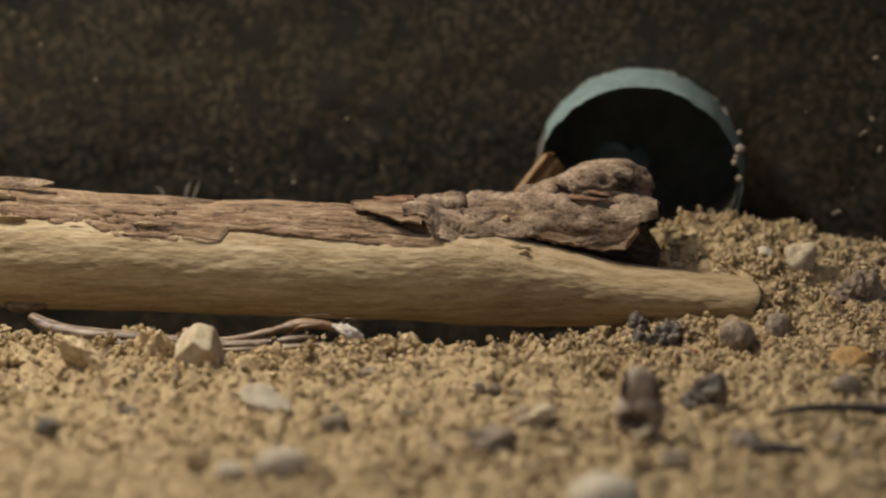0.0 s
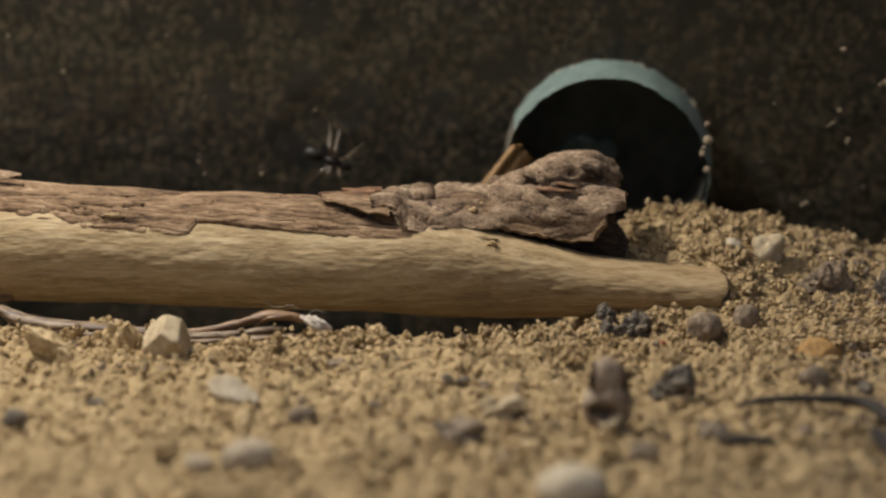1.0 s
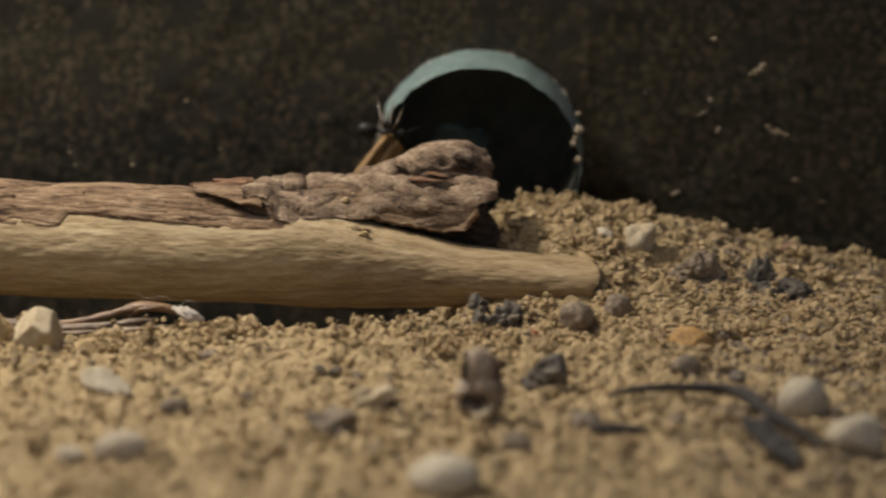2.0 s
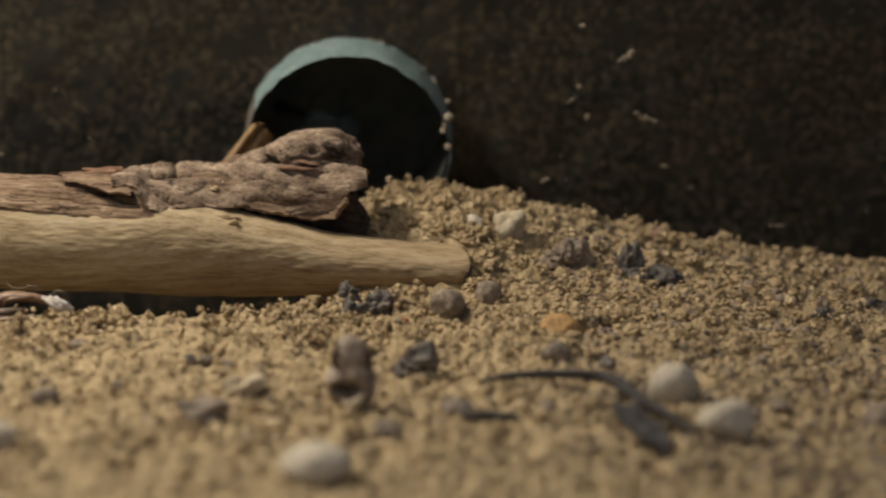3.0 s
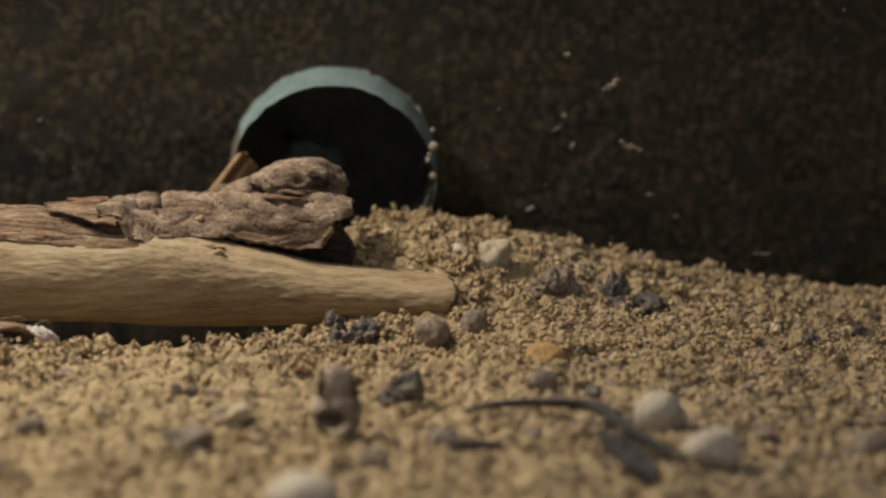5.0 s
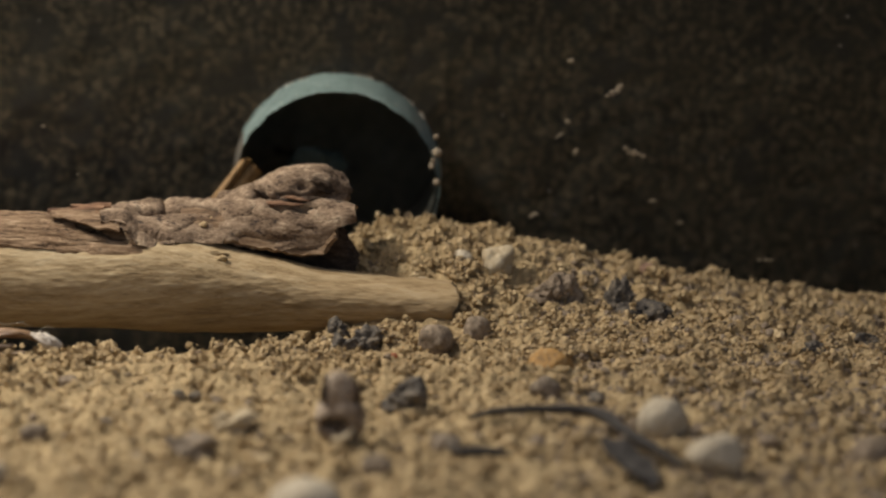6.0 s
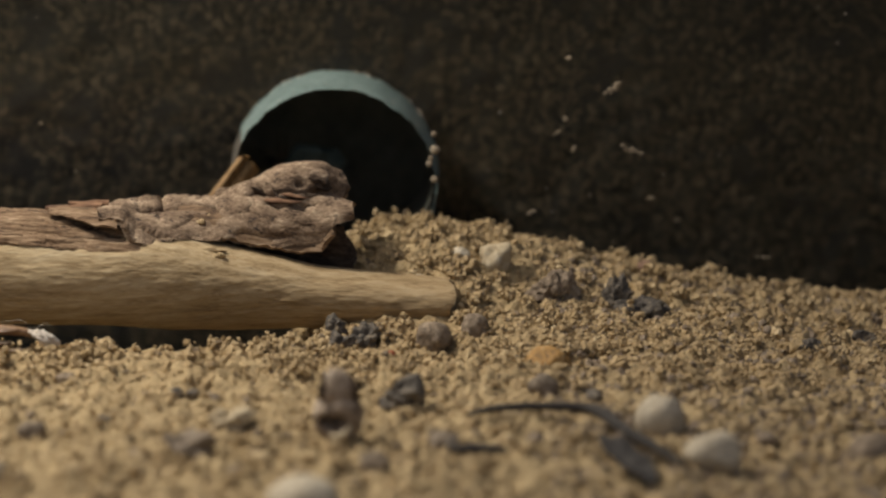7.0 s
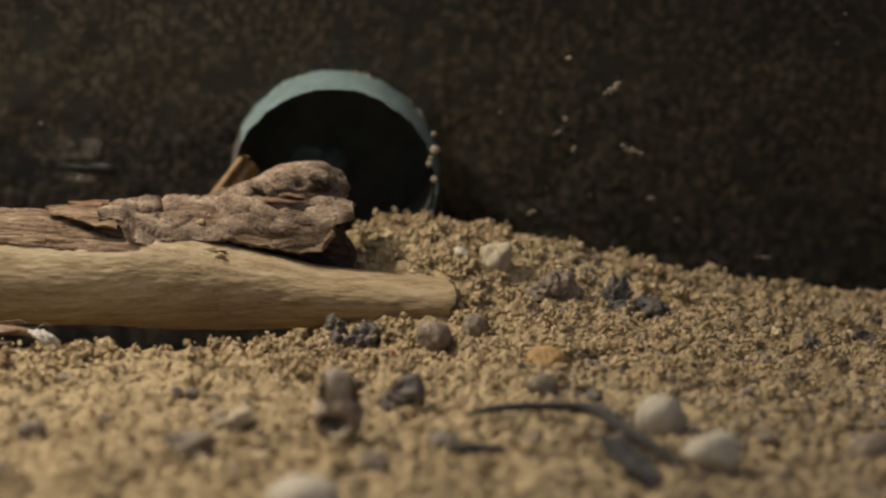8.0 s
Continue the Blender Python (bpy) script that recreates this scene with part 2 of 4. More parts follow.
def lump(size, seed, rough=0.18, level=4, facets=0.0):
    """A worn stone or clod of that size (x, y, z in mm), its middle at 0."""
    v, f = ICO[level]
    d = 1 + rough * fbm(v + seed * 7.3, 0.9, seed, 4)
    if rough > 0.3:
        d = d + 0.2 * vnoise(v + seed, 0.3, seed + 5) + 0.13 * vnoise(v + seed, 0.15, seed + 6)
    if facets:
        rng = np.random.RandomState(seed)
        for _ in range(9):
            n = rng.normal(size=3)
            n /= np.linalg.norm(n)
            h = v @ n
            cut = 1 - facets * rng.rand()
            d = np.where(h * d > cut, cut / np.maximum(h, 1e-6), d)
    return v * d[:, None] * np.array(size) / 2, f


def smoothstep(a, b, v):
    u = np.clip((v - a) / (b - a), 0, 1)
    return u * u * (3 - 2 * u)


# ---------------------------------------------------------------- ground
def level_at(x, y):
    """The lie of the soil in mm: a heap against the pane, a hollow under and behind the branch, a drop behind the glass."""
    x, y = np.asarray(x, float), np.asarray(y, float)
    sx = np.where(x < -6, 9.6, 26.0)
    h = -0.7 - 2.6 * smoothstep(5, 62, x) + 7.6 * np.exp(-((x + 6) / sx) ** 2 - ((y + 5) / 16) ** 2)
    h = h + 0.3 * np.exp(-((x - 36) / 15) ** 2 - ((y + 2) / 9) ** 2)
    along = smoothstep(-13, -30, x) * smoothstep(-128, -112, x)
    h = h - 1.0 * smoothstep(-41, -32, y) * along
    h = h - 40.0 * smoothstep(-32.6, -30.2, y) * along + 1.4 * smoothstep(-112, -128, x)
    return np.where(y > -0.1, h + (-50 - h) * smoothstep(0.0, 1.2, y) * smoothstep(900, 60, y), h)


def soil_height(x, y):
    p = np.stack([x, y, np.zeros_like(x)], 1)
    near = np.exp(-(np.maximum(0, np.abs(x + 20) - 95) / 40) ** 2) * np.exp(-(np.maximum(0, np.abs(y + 50) - 60) / 40) ** 2)
    rough = 0.7 * vnoise(p, 9, 3) + 1.15 * (np.abs(vnoise(p, 3.4, 5)) - 0.3) + 0.95 * (np.abs(vnoise(p, 1.8, 8)) - 0.3) + 0.7 * (np.abs(vnoise(p, 1.05, 9)) - 0.3)
    wide = 12 * vnoise(p, 400, 21) * (1 - near)
    return level_at(x, y) + rough * near + np.minimum(wide, 0)


def axis(a, b, step, far):
    mid = np.arange(a, b + step / 2, step)
    return np.concatenate([[a - k for k in reversed(far)], mid, [b + k for k in far]])


def ground():
    xs = axis(-112, 70, 0.32, (12, 40, 110, 300, 900, 3000))
    ys = axis(-112, 3, 0.32, (12, 40, 110, 300, 900, 3000))
    gx, gy = np.meshgrid(xs, ys, indexing="ij")
    z = soil_height(gx.ravel(), gy.ravel())
    v = np.stack([gx.ravel(), gy.ravel(), z], 1)
    ob = part("ground", v, quick_grid(len(xs), len(ys)), SOIL)
    tagged(ob, "dry sandy tan soil with a crumbly surface", "ground", kind="structure")


# ---------------------------------------------------------------- earth wall, glass pane, burrow
HOLE_X, HOLE_Z, HOLE_R = -14.3, 10.8, 13.4      # the drilled hole where it opens at the front
BACK_X, BACK_R = -14.4, 13.65                    # and at the back of the pane
PANE = 7.5                                      # thickness of the glass


def wall():
    xs = axis(-112, 70, 0.8, (12, 40, 120, 400, 1200))
    zs = np.concatenate([[-60, -20], np.arange(-12, 42, 0.8), [50, 70, 110, 180, 260]])
    gx, gz = np.meshgrid(xs, zs, indexing="ij")
    x, z = gx.ravel(), gz.ravel()
    dx, dz = x - BACK_X, z - HOLE_Z
    d = np.hypot(dx, dz) + 1e-9
    snap = np.abs(d - (BACK_R - 0.4)) < 0.58
    x = np.where(snap, BACK_X + dx / d * (BACK_R - 0.4), x)
    z = np.where(snap, HOLE_Z + dz / d * (BACK_R - 0.4), z)
    p = np.stack([x, np.zeros_like(x), z], 1)
    y = PANE + 0.9 - 0.25 * vnoise(p, 7, 31) - 0.16 * vnoise(p, 2.3, 32) - 0.12 * vnoise(p, 1.1, 33)
    n = len(x)
    v = np.concatenate([np.stack([x, y, z], 1), np.stack([x, np.full(n, PANE + 40.0), z], 1)])
    inside = np.hypot(v[:n, 0] - BACK_X, v[:n, 2] - HOLE_Z) < BACK_R - 0.35
    f = quick_grid(len(xs), len(zs))
    f = f[~inside[f].all(axis=1)]
    f = np.concatenate([f, f[:, ::-1] + n])
    rim = []
    nz = len(zs)
    for i in range(len(xs) - 1):
        for j in (0, nz - 1):
            a, b = i * nz + j, (i + 1) * nz + j
            rim.append((a, b, b + n, a + n))
    for j in range(nz - 1):
        for i in (0, len(xs) - 1):
            a, b = i * nz + j, i * nz + j + 1
            rim.append((a, b, b + n, a + n))
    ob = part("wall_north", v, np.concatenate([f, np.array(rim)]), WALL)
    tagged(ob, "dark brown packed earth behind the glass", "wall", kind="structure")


def pane():
    """A thick sheet of clear glass before the earth, with a hole drilled through it."""
    root = empty("glass_pane", HOLE_X, 0, HOLE_Z)
    tagged(root, "thick clear glass pane with a drilled hole, frosted teal edge", "glass pane")
    seg = 240
    ang = np.linspace(0, 2 * math.pi, seg, endpoint=False)
    s, c = np.sin(ang), np.cos(ang)
    shift = BACK_X - HOLE_X
    # the clear sheet: rings from the hole out to the edge of the pane, front and back
    rings = []
    for y, r0, x0 in ((0.0, HOLE_R, 0.0), (PANE, BACK_R, shift)):
        wide = np.minimum(900 / np.maximum(np.abs(s), 1e-6), np.where(c > 0, 240.0, 70.0) / np.maximum(np.abs(c), 1e-6))
        inner = np.stack([r0 * s + x0, y + 0 * s, r0 * c], 1)
        outer = np.stack([wide * s, y + 0 * s, wide * c], 1)
        rings.append((inner, outer))
    v = np.concatenate([rings[0][0], rings[0][1], rings[1][1], rings[1][0]])
    sheet = part("sheet", v, grid_faces(4, seg, True), GLASS, root, "clear glass", smooth=False)
    sheet.visible_shadow = False
    # the ground edge of the hole, chipped at both rims
    q = np.stack([s * 9, c * 9, np.zeros(seg)], 1)
    chip = 0.10 * vnoise(q, 1.0, 41) + 0.12 * vnoise(q, 0.4, 42)
    loops = []
    for u in (0.0, 0.05, 0.12, 0.25, 0.4, 0.55, 0.7, 0.85, 0.94, 1.0):
        r = HOLE_R + (BACK_R - HOLE_R) * u + 0.05 * vnoise(q + u * 7, 0.9, 45) + chip * max(0.0, 1 - 8 * u)
        r = r + (0.12 * vnoise(q, 0.5, 46) + 0.08) * (u > 0.9)
        loops.append(np.stack([r * s + shift * u, 0.02 + (PANE - 0.04) * u + 0 * s, r * c], 1))
    edge = np.concatenate(loops)
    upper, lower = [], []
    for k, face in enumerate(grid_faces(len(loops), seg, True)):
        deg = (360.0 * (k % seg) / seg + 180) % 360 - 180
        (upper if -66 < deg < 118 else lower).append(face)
    part("ground_edge", edge, upper, FROSTED, root, "frosted teal cut edge of the hole")
    # the rest of the rim is dark brown instead of teal
    part("stained_edge", edge, lower, DEEP_BROWN, root, "dark brown lower edge of the hole")
    for i, (x, z, r) in enumerate(((-1.2, 18.2, 0.36), (-1.0, 16.1, 0.6), (-1.8, 14.2, 0.42), (-1.1, 12.1, 0.46), (-1.6, 14.9, 0.3))):
        gv, gf = lump((2 * r, 2 * r, 2 * r), 70 + i, 0.3, 3)
        part("sand_grain", gv + np.array([x - HOLE_X, -0.1, z - HOLE_Z]), gf, DEBRIS, root)
    for i in range(46):
        a = radians(-62 + 128 * random.random())
        r = 0.08 + 0.13 * random.random() ** 2
        gv, gf = lump((2 * r, 2 * r, 2 * r), 80 + i, 0.2, 1)
        back = random.random() < 0.75
        y, rad = (PANE - random.uniform(0.1, 0.9), BACK_R + 0.22) if back else (random.uniform(0.1, 2.0), HOLE_R + 0.2)
        gv = gv if back else gv * 0.5
        part("chip", gv + np.array([math.sin(a) * rad, y, math.cos(a) * rad]), gf, PALE, root)


def burrow():
    """The dark way into the earth behind the hole."""
    root = empty("burrow", BACK_X, PANE, HOLE_Z)
    tagged(root, "dark burrow in the earth behind the hole", "burrow")
    seg = 90
    ang = np.linspace(0, 2 * math.pi, seg, endpoint=False)
    s, c = np.sin(ang), np.cos(ang)
    loops = []
    for y in (1.1, 5.0, 10.0, 16.0, 22.0, 28.0):
        q = np.stack([s * 12, y + 0 * s, c * 12], 1)
        r = BACK_R + 0.1 + 0.9 * vnoise(q, 4, 91) * (y > 2) + 0.35 * vnoise(q, 1.5, 92) * (y > 2)
        loops.append(np.stack([r * s, y + 0 * s, r * c], 1))
    part("burrow_wall", np.concatenate(loops), grid_faces(len(loops), seg, True), BURROW, root)
    n = 40
    g = np.stack(np.meshgrid(np.linspace(-17, 17, n), np.linspace(-17, 17, n), indexing="ij"), -1).reshape(-1, 2)
    p = np.stack([g[:, 0], 26 + 0 * g[:, 0], g[:, 1]], 1)
    p[:, 1] += 1.5 * fbm(p, 6, 93)
    part("end_plug", p, quick_grid(n, n), BURROW, root, "earth packed at the back of the burrow")
    lv, lf = lump((7, 6, 6.5), 61, 0.34)
    part("inner_lump", lv + np.array([-3.4, 5.5, -0.2]), lf, INSIDE, root, "dull teal lump inside the burrow")


# ---------------------------------------------------------------- branch
BR_X = [-170, -101.8, -80, -66, -48.7, -40, -33.6, -26.5, -15.8, -8.7, 1.2]
BR_TOP = [17.5, 15.8, 14.6, 13.8, 13.4, 12.4, 10.8, 8.7, 6.2, 5.5, 4.6]
BR_LOW = [0.4, -0.2, -0.8, -1.2, -1.7, -1.9, -2.1, -2.1, -2.0, -1.9, -1.5]
EDGE_X = [-170, -95.5, -93, -91, -88, -82, -80, -77, -72, -70.5, -66, -65, -63, -58, -54, -50, -46, -42, -36, -30]
EDGE_Z = [15.4, 15.2, 13.6, 12.8, 12.7, 12.4, 11.2, 10.4, 10.2, 10.6, 10.2, 11.7, 11.6, 11.0, 10.8, 10.5, 9.7, 9.0, 8.6, 8.8]


def branch_section(x):
    top, low = np.interp(x, BR_X, BR_TOP), np.interp(x, BR_X, BR_LOW)
    return (top + low) / 2, (top - low) / 2


def branch():
    root = empty("broken_branch", -60, -22, -1)
    tagged(root, "broken dead branch, half stripped to pale wood, lying on soil", "branch")
    off = np.array([-60, -22, -1.0])
    # bare wood
    xs = np.concatenate([np.arange(-170, -104, 3), np.arange(-104, 1.3, 0.36), [1.3]])
    ns = 216
    zc, rz = branch_section(xs)
    for _ in range(6):
        zc[1:-1], rz[1:-1] = (zc[:-2] + 2 * zc[1:-1] + zc[2:]) / 4, (rz[:-2] + 2 * rz[1:-1] + rz[2:]) / 4
    ry = np.where(xs < -48, rz, np.maximum(rz, 4.5 + 1.9 * smoothstep(-14, -42, xs)))
    rz = rz - 0.55 * smoothstep(-36, -44, xs)
    ang = np.linspace(0, 2 * math.pi, ns, endpoint=False)
    end = 1 - 0.03 * smoothstep(0.6, 1.4, xs)
    grid = np.zeros((len(xs), ns, 3))
    grid[..., 0] = xs[:, None]
    brow = 1 + 0.2 * smoothstep(-50, -30, xs)[:, None] * np.cos(ang)[None, :] * (np.sin(ang) > 0)
    grid[..., 1] = -22 - (ry * end)[:, None] * np.sin(ang) * brow
    # the wood is a little slimmer where bark covers it
    edge = np.arccos(np.clip((np.interp(xs, EDGE_X, EDGE_Z) - zc) / rz, -0.95, 0.95))[:, None]
    turn = (ang[None, :] + math.pi) % (2 * math.pi) - math.pi
    slim = 0.75 * smoothstep(0.10, 0.22, edge - turn) * smoothstep(-2.0, -1.8, turn) * smoothstep(-38, -42, xs)[:, None]
    grid[..., 1] += slim * np.sin(ang)
    grid[..., 2] = zc[:, None] + (rz * end)[:, None] * np.cos(ang) - slim * np.cos(ang)
    rag = 0.6 * vnoise(np.stack([3 * np.cos(ang), 3 * np.sin(ang), 0 * ang], 1), 1.2, 66) - 0.1 * np.cos(ang)
    grid[..., 0] += smoothstep(-2.5, 1.3, xs)[:, None] * rag[None, :]
    p = grid.reshape(-1, 3)
    nrm = np.stack([np.zeros(len(p)), p[:, 1] + 22, p[:, 2] - np.repeat(zc, ns)], 1)
    nrm /= np.linalg.norm(nrm, axis=1, keepdims=True)
    disp = 0.05 * vnoise(p * np.array([0.2, 1, 1]), 1.0, 51) + 0.075 * vnoise(p * np.array([0.3, 1, 1]), 0.6, 52) + 0.06 * vnoise(p * np.array([0.4, 1, 1]), 0.34, 53)
    disp = disp + 0.10 * vnoise(p * np.array([0.4, 1, 1]), 3.0, 50) + 0.3 * vnoise(p * np.array([0.5, 1, 1]), 11, 54)
    p = p + nrm * disp[:, None]
    n = len(p)
    last = p[n - ns:]
    cap = np.concatenate([last, 0.6 * last + 0.4 * np.array([[1.5, -22, zc[-1]]]), [[1.35, -22, zc[-1]]]])
    cap[ns:, 0] += 0.35 * vnoise(cap[ns:], 1.2, 64) - 0.15
    cap_f = grid_faces(2, ns, True) + [(ns + j, ns + (j + 1) % ns, 2 * ns) for j in range(ns)]
    part("broken_end", cap - off, cap_f, HUSK, root, "weathered broken end of the wood")
    p = np.concatenate([p, [[-170.2, -22, zc[0]]]])
    f = [q[::-1] for q in grid_faces(len(xs), ns, True)]
    f += [((j + 1) % ns, j, n) for j in range(ns)]
    part("wood", p - off, f, WOOD, root, "pale weathered bare wood")
    # thin bark over the top, with a ragged edge towards the camera side
    xb = np.concatenate([np.arange(-170, -104, 3), np.arange(-104, -36, 0.26)])
    nv = 220
    zc, rz = branch_section(xb)
    ze = np.interp(xb, EDGE_X, EDGE_Z)
    rag = np.stack([xb, 0 * xb, 0 * xb], 1)
    ze = ze + 0.28 * vnoise(rag, 2.4, 55) + 0.10 * vnoise(rag, 0.7, 56)
    lo = np.arccos(np.clip((ze - zc) / rz, -0.95, 0.95))
    t = np.linspace(0, 1, nv)
    least = np.minimum(lo, lo[xb > -90].min())[:, None]
    a = np.where(t[None, :] < 0.8, -1.9 + (least + 1.9) * t[None, :] / 0.8, least + (lo[:, None] - least) * (t[None, :] - 0.8) / 0.2)
    g = np.zeros((len(xb), nv, 3))
    g[..., 0] = xb[:, None] + 0.25 * vnoise(np.stack([0 * t, t * 40, 0 * t], 1), 1.5, 57)[None, :]
    g[..., 1] = -22 - rz[:, None] * np.sin(a)
    g[..., 2] = zc[:, None] + rz[:, None] * np.cos(a)
    p = g.reshape(-1, 3)
    fib = p * np.array([0.3, 1, 1])
    slit = p * np.array([0.16, 1, 1])
    crack = -np.clip(vnoise(slit, 1.1, 58) - 0.42, 0, 0.2) * 1.8 - np.clip(vnoise(slit, 0.6, 62) - 0.42, 0, 0.2) * 1.5
    lift = -0.33 - 0.12 * np.tile(smoothstep(0.93, 1.0, t), len(xb)) + 0.14 * vnoise(fib, 2.2, 59) + 0.09 * vnoise(fib, 0.7, 60) + 0.3 * vnoise(p, 12, 61) + crack
    # long fissures along the grain
    rng = np.random.RandomState(77)
    arc = (rz[:, None] * a).ravel()
    rows = []
    for x0, z0, x1, z1, wide, deep in ((-59.0, 12.9, -52.6, 12.6, 0.30, 0.9), (-63.5, 13.2, -60.0, 13.1, 0.16, 0.6), (-49.8, 13.6, -43.0, 12.2, 0.4, 1.3),
                                       (-46.6, 12.6, -37.0, 10.3, 0.6, 1.3), (-84.5, 12.9, -80.0, 12.4, 0.15, 0.6), (-72.0, 13.6, -62.0, 13.3, 0.12, 0.6),
                                       (-71.0, 12.3, -66.0, 12.2, 0.13, 0.7), (-57.0, 11.6, -51.5, 11.4, 0.12, 0.6), (-66.0, 12.0, -60.0, 11.9, 0.12, 0.6)):
        ends = [float(np.interp(x, xb, rz)) * math.acos(min(0.99, (z - float(np.interp(x, xb, zc))) / float(np.interp(x, xb, rz)))) for x, z in ((x0, z0), (x1, z1))]
        rows.append((x0, x1, ends[0], ends[1], wide, deep))
    for _ in range(130):
        x0, s0 = rng.uniform(-102, -50), rng.uniform(-1.0, 8.0)
        rows.append((x0, x0 + rng.uniform(1.5, 6.5), s0, s0 + rng.uniform(-0.2, 0.5), rng.uniform(0.09, 0.16), rng.uniform(0.5, 1.0)))
    for i, (x0, x1, s0, s1, wide, deep) in enumerate(rows):
        near = (p[:, 0] > x0 - 1) & (p[:, 0] < x1 + 1) & (np.abs(arc - (s0 + s1) / 2) < 2.0 + abs(s1 - s0))
        q = p[near]
        u = np.clip((q[:, 0] - x0) / (x1 - x0), 0, 1)
        line = s0 + (s1 - s0) * u + 0.16 * vnoise(np.stack([q[:, 0], 0 * u, 0 * u], 1), 2.6, 600 + i) + 0.05 * vnoise(np.stack([q[:, 0], 0 * u, 0 * u], 1), 0.6, 700 + i)
        ends = np.clip(4 * u * (1 - u), 0, 1) ** 0.5
        lift[near] -= deep * ends * np.exp(-((arc[near] - line) / (wide * (0.35 + 0.65 * ends))) ** 4)
        lift[near] += 0.10 * ends * np.exp(-((arc[near] - line - 2 * wide) / (2 * wide)) ** 2)
    rad = np.stack([np.zeros(len(p)), np.sin(a).ravel() * -1, np.cos(a).ravel()], 1)
    g = (p + rad * lift[:, None]).reshape(g.shape)
    v, f = shell(g, 0.42)
    part("bark", v - off, f, BARK, root, "cracked brown bark clinging to the top")
    flakes(root, off)


def ragged_sheet(xs, top, low, y_top, y_low, bulge, seed, edge=0.3, nv=60, thick=0.9, rough=0.4, grooves=0.0, clefts=(), notch=0.0, steps=0.0, lumps=0.8):
    """A sheet of bark between an upper and a lower edge."""
    q = np.stack([xs, 0 * xs, 0 * xs], 1)
    rag_top = edge * (0.35 * vnoise(q, 2.2, seed) + 0.5 * vnoise(q, 0.8, seed + 1))
    rag_top = rag_top - notch
    rag_low = edge * (vnoise(q, 2.6, seed + 2) + 0.6 * vnoise(q, 0.9, seed + 3))
    t = np.linspace(0, 1, nv)
    g = np.zeros((len(xs), nv, 3))
    g[..., 0] = xs[:, None]
    arch = np.sin(math.pi * t)[None, :] * bulge
    yt, yl = np.broadcast_to(y_top, xs.shape), np.broadcast_to(y_low, xs.shape)
    g[..., 1] = yt[:, None] * (1 - t) + yl[:, None] * t - arch * 0.75
    g[..., 2] = top[:, None] * (1 - t) + low[:, None] * t + arch * 0.6 + rag_top[:, None] * (1 - t) ** 4 + rag_low[:, None] * t ** 4
    p = g.reshape(-1, 3)
    ply = p * np.array([0.3, 1, 1])
    d = lumps * vnoise(p, 5, seed + 4) + 0.36 * (0.4 - np.abs(vnoise(ply, 2.6, seed + 5))) + 0.36 * (0.4 - np.abs(vnoise(ply, 1.0, seed + 6))) + 0.17 * vnoise(ply, 0.5, seed + 7)
    d = rough * d - grooves * np.clip(vnoise(p * np.array([0.22, 1, 1]), 1.3, seed + 9) - 0.38, 0, 0.25)
    if steps:
        scale = 3.4 * (vnoise(p * np.array([0.45, 1, 1]), 4.2, seed + 12) + 0.5 * vnoise(p * np.array([0.45, 1, 1]), 1.7, seed + 13))
        tread = np.floor(scale)
        d = d + steps * (tread + smoothstep(0.72, 1.0, scale - tread)) / 3.4
    px, pt = p[:, 0], np.tile(t, len(xs)) * 8
    for x0, t0, x1, t1, deep, wide in clefts:
        u = np.clip(((px - x0) * (x1 - x0) + (pt - t0) * (t1 - t0)) / ((x1 - x0) ** 2 + (t1 - t0) ** 2), 0, 1)
        wob = 0.25 * vnoise(p, 1.1, seed + 11)
        gap = np.hypot(px - x0 - u * (x1 - x0) + wob, pt - t0 - u * (t1 - t0) + wob)
        d = d - deep * np.exp(-(gap / wide) ** 2)
    p = p + np.array([0.0, -0.75, 0.65]) * d[:, None]
    return shell(p.reshape(g.shape), thick)


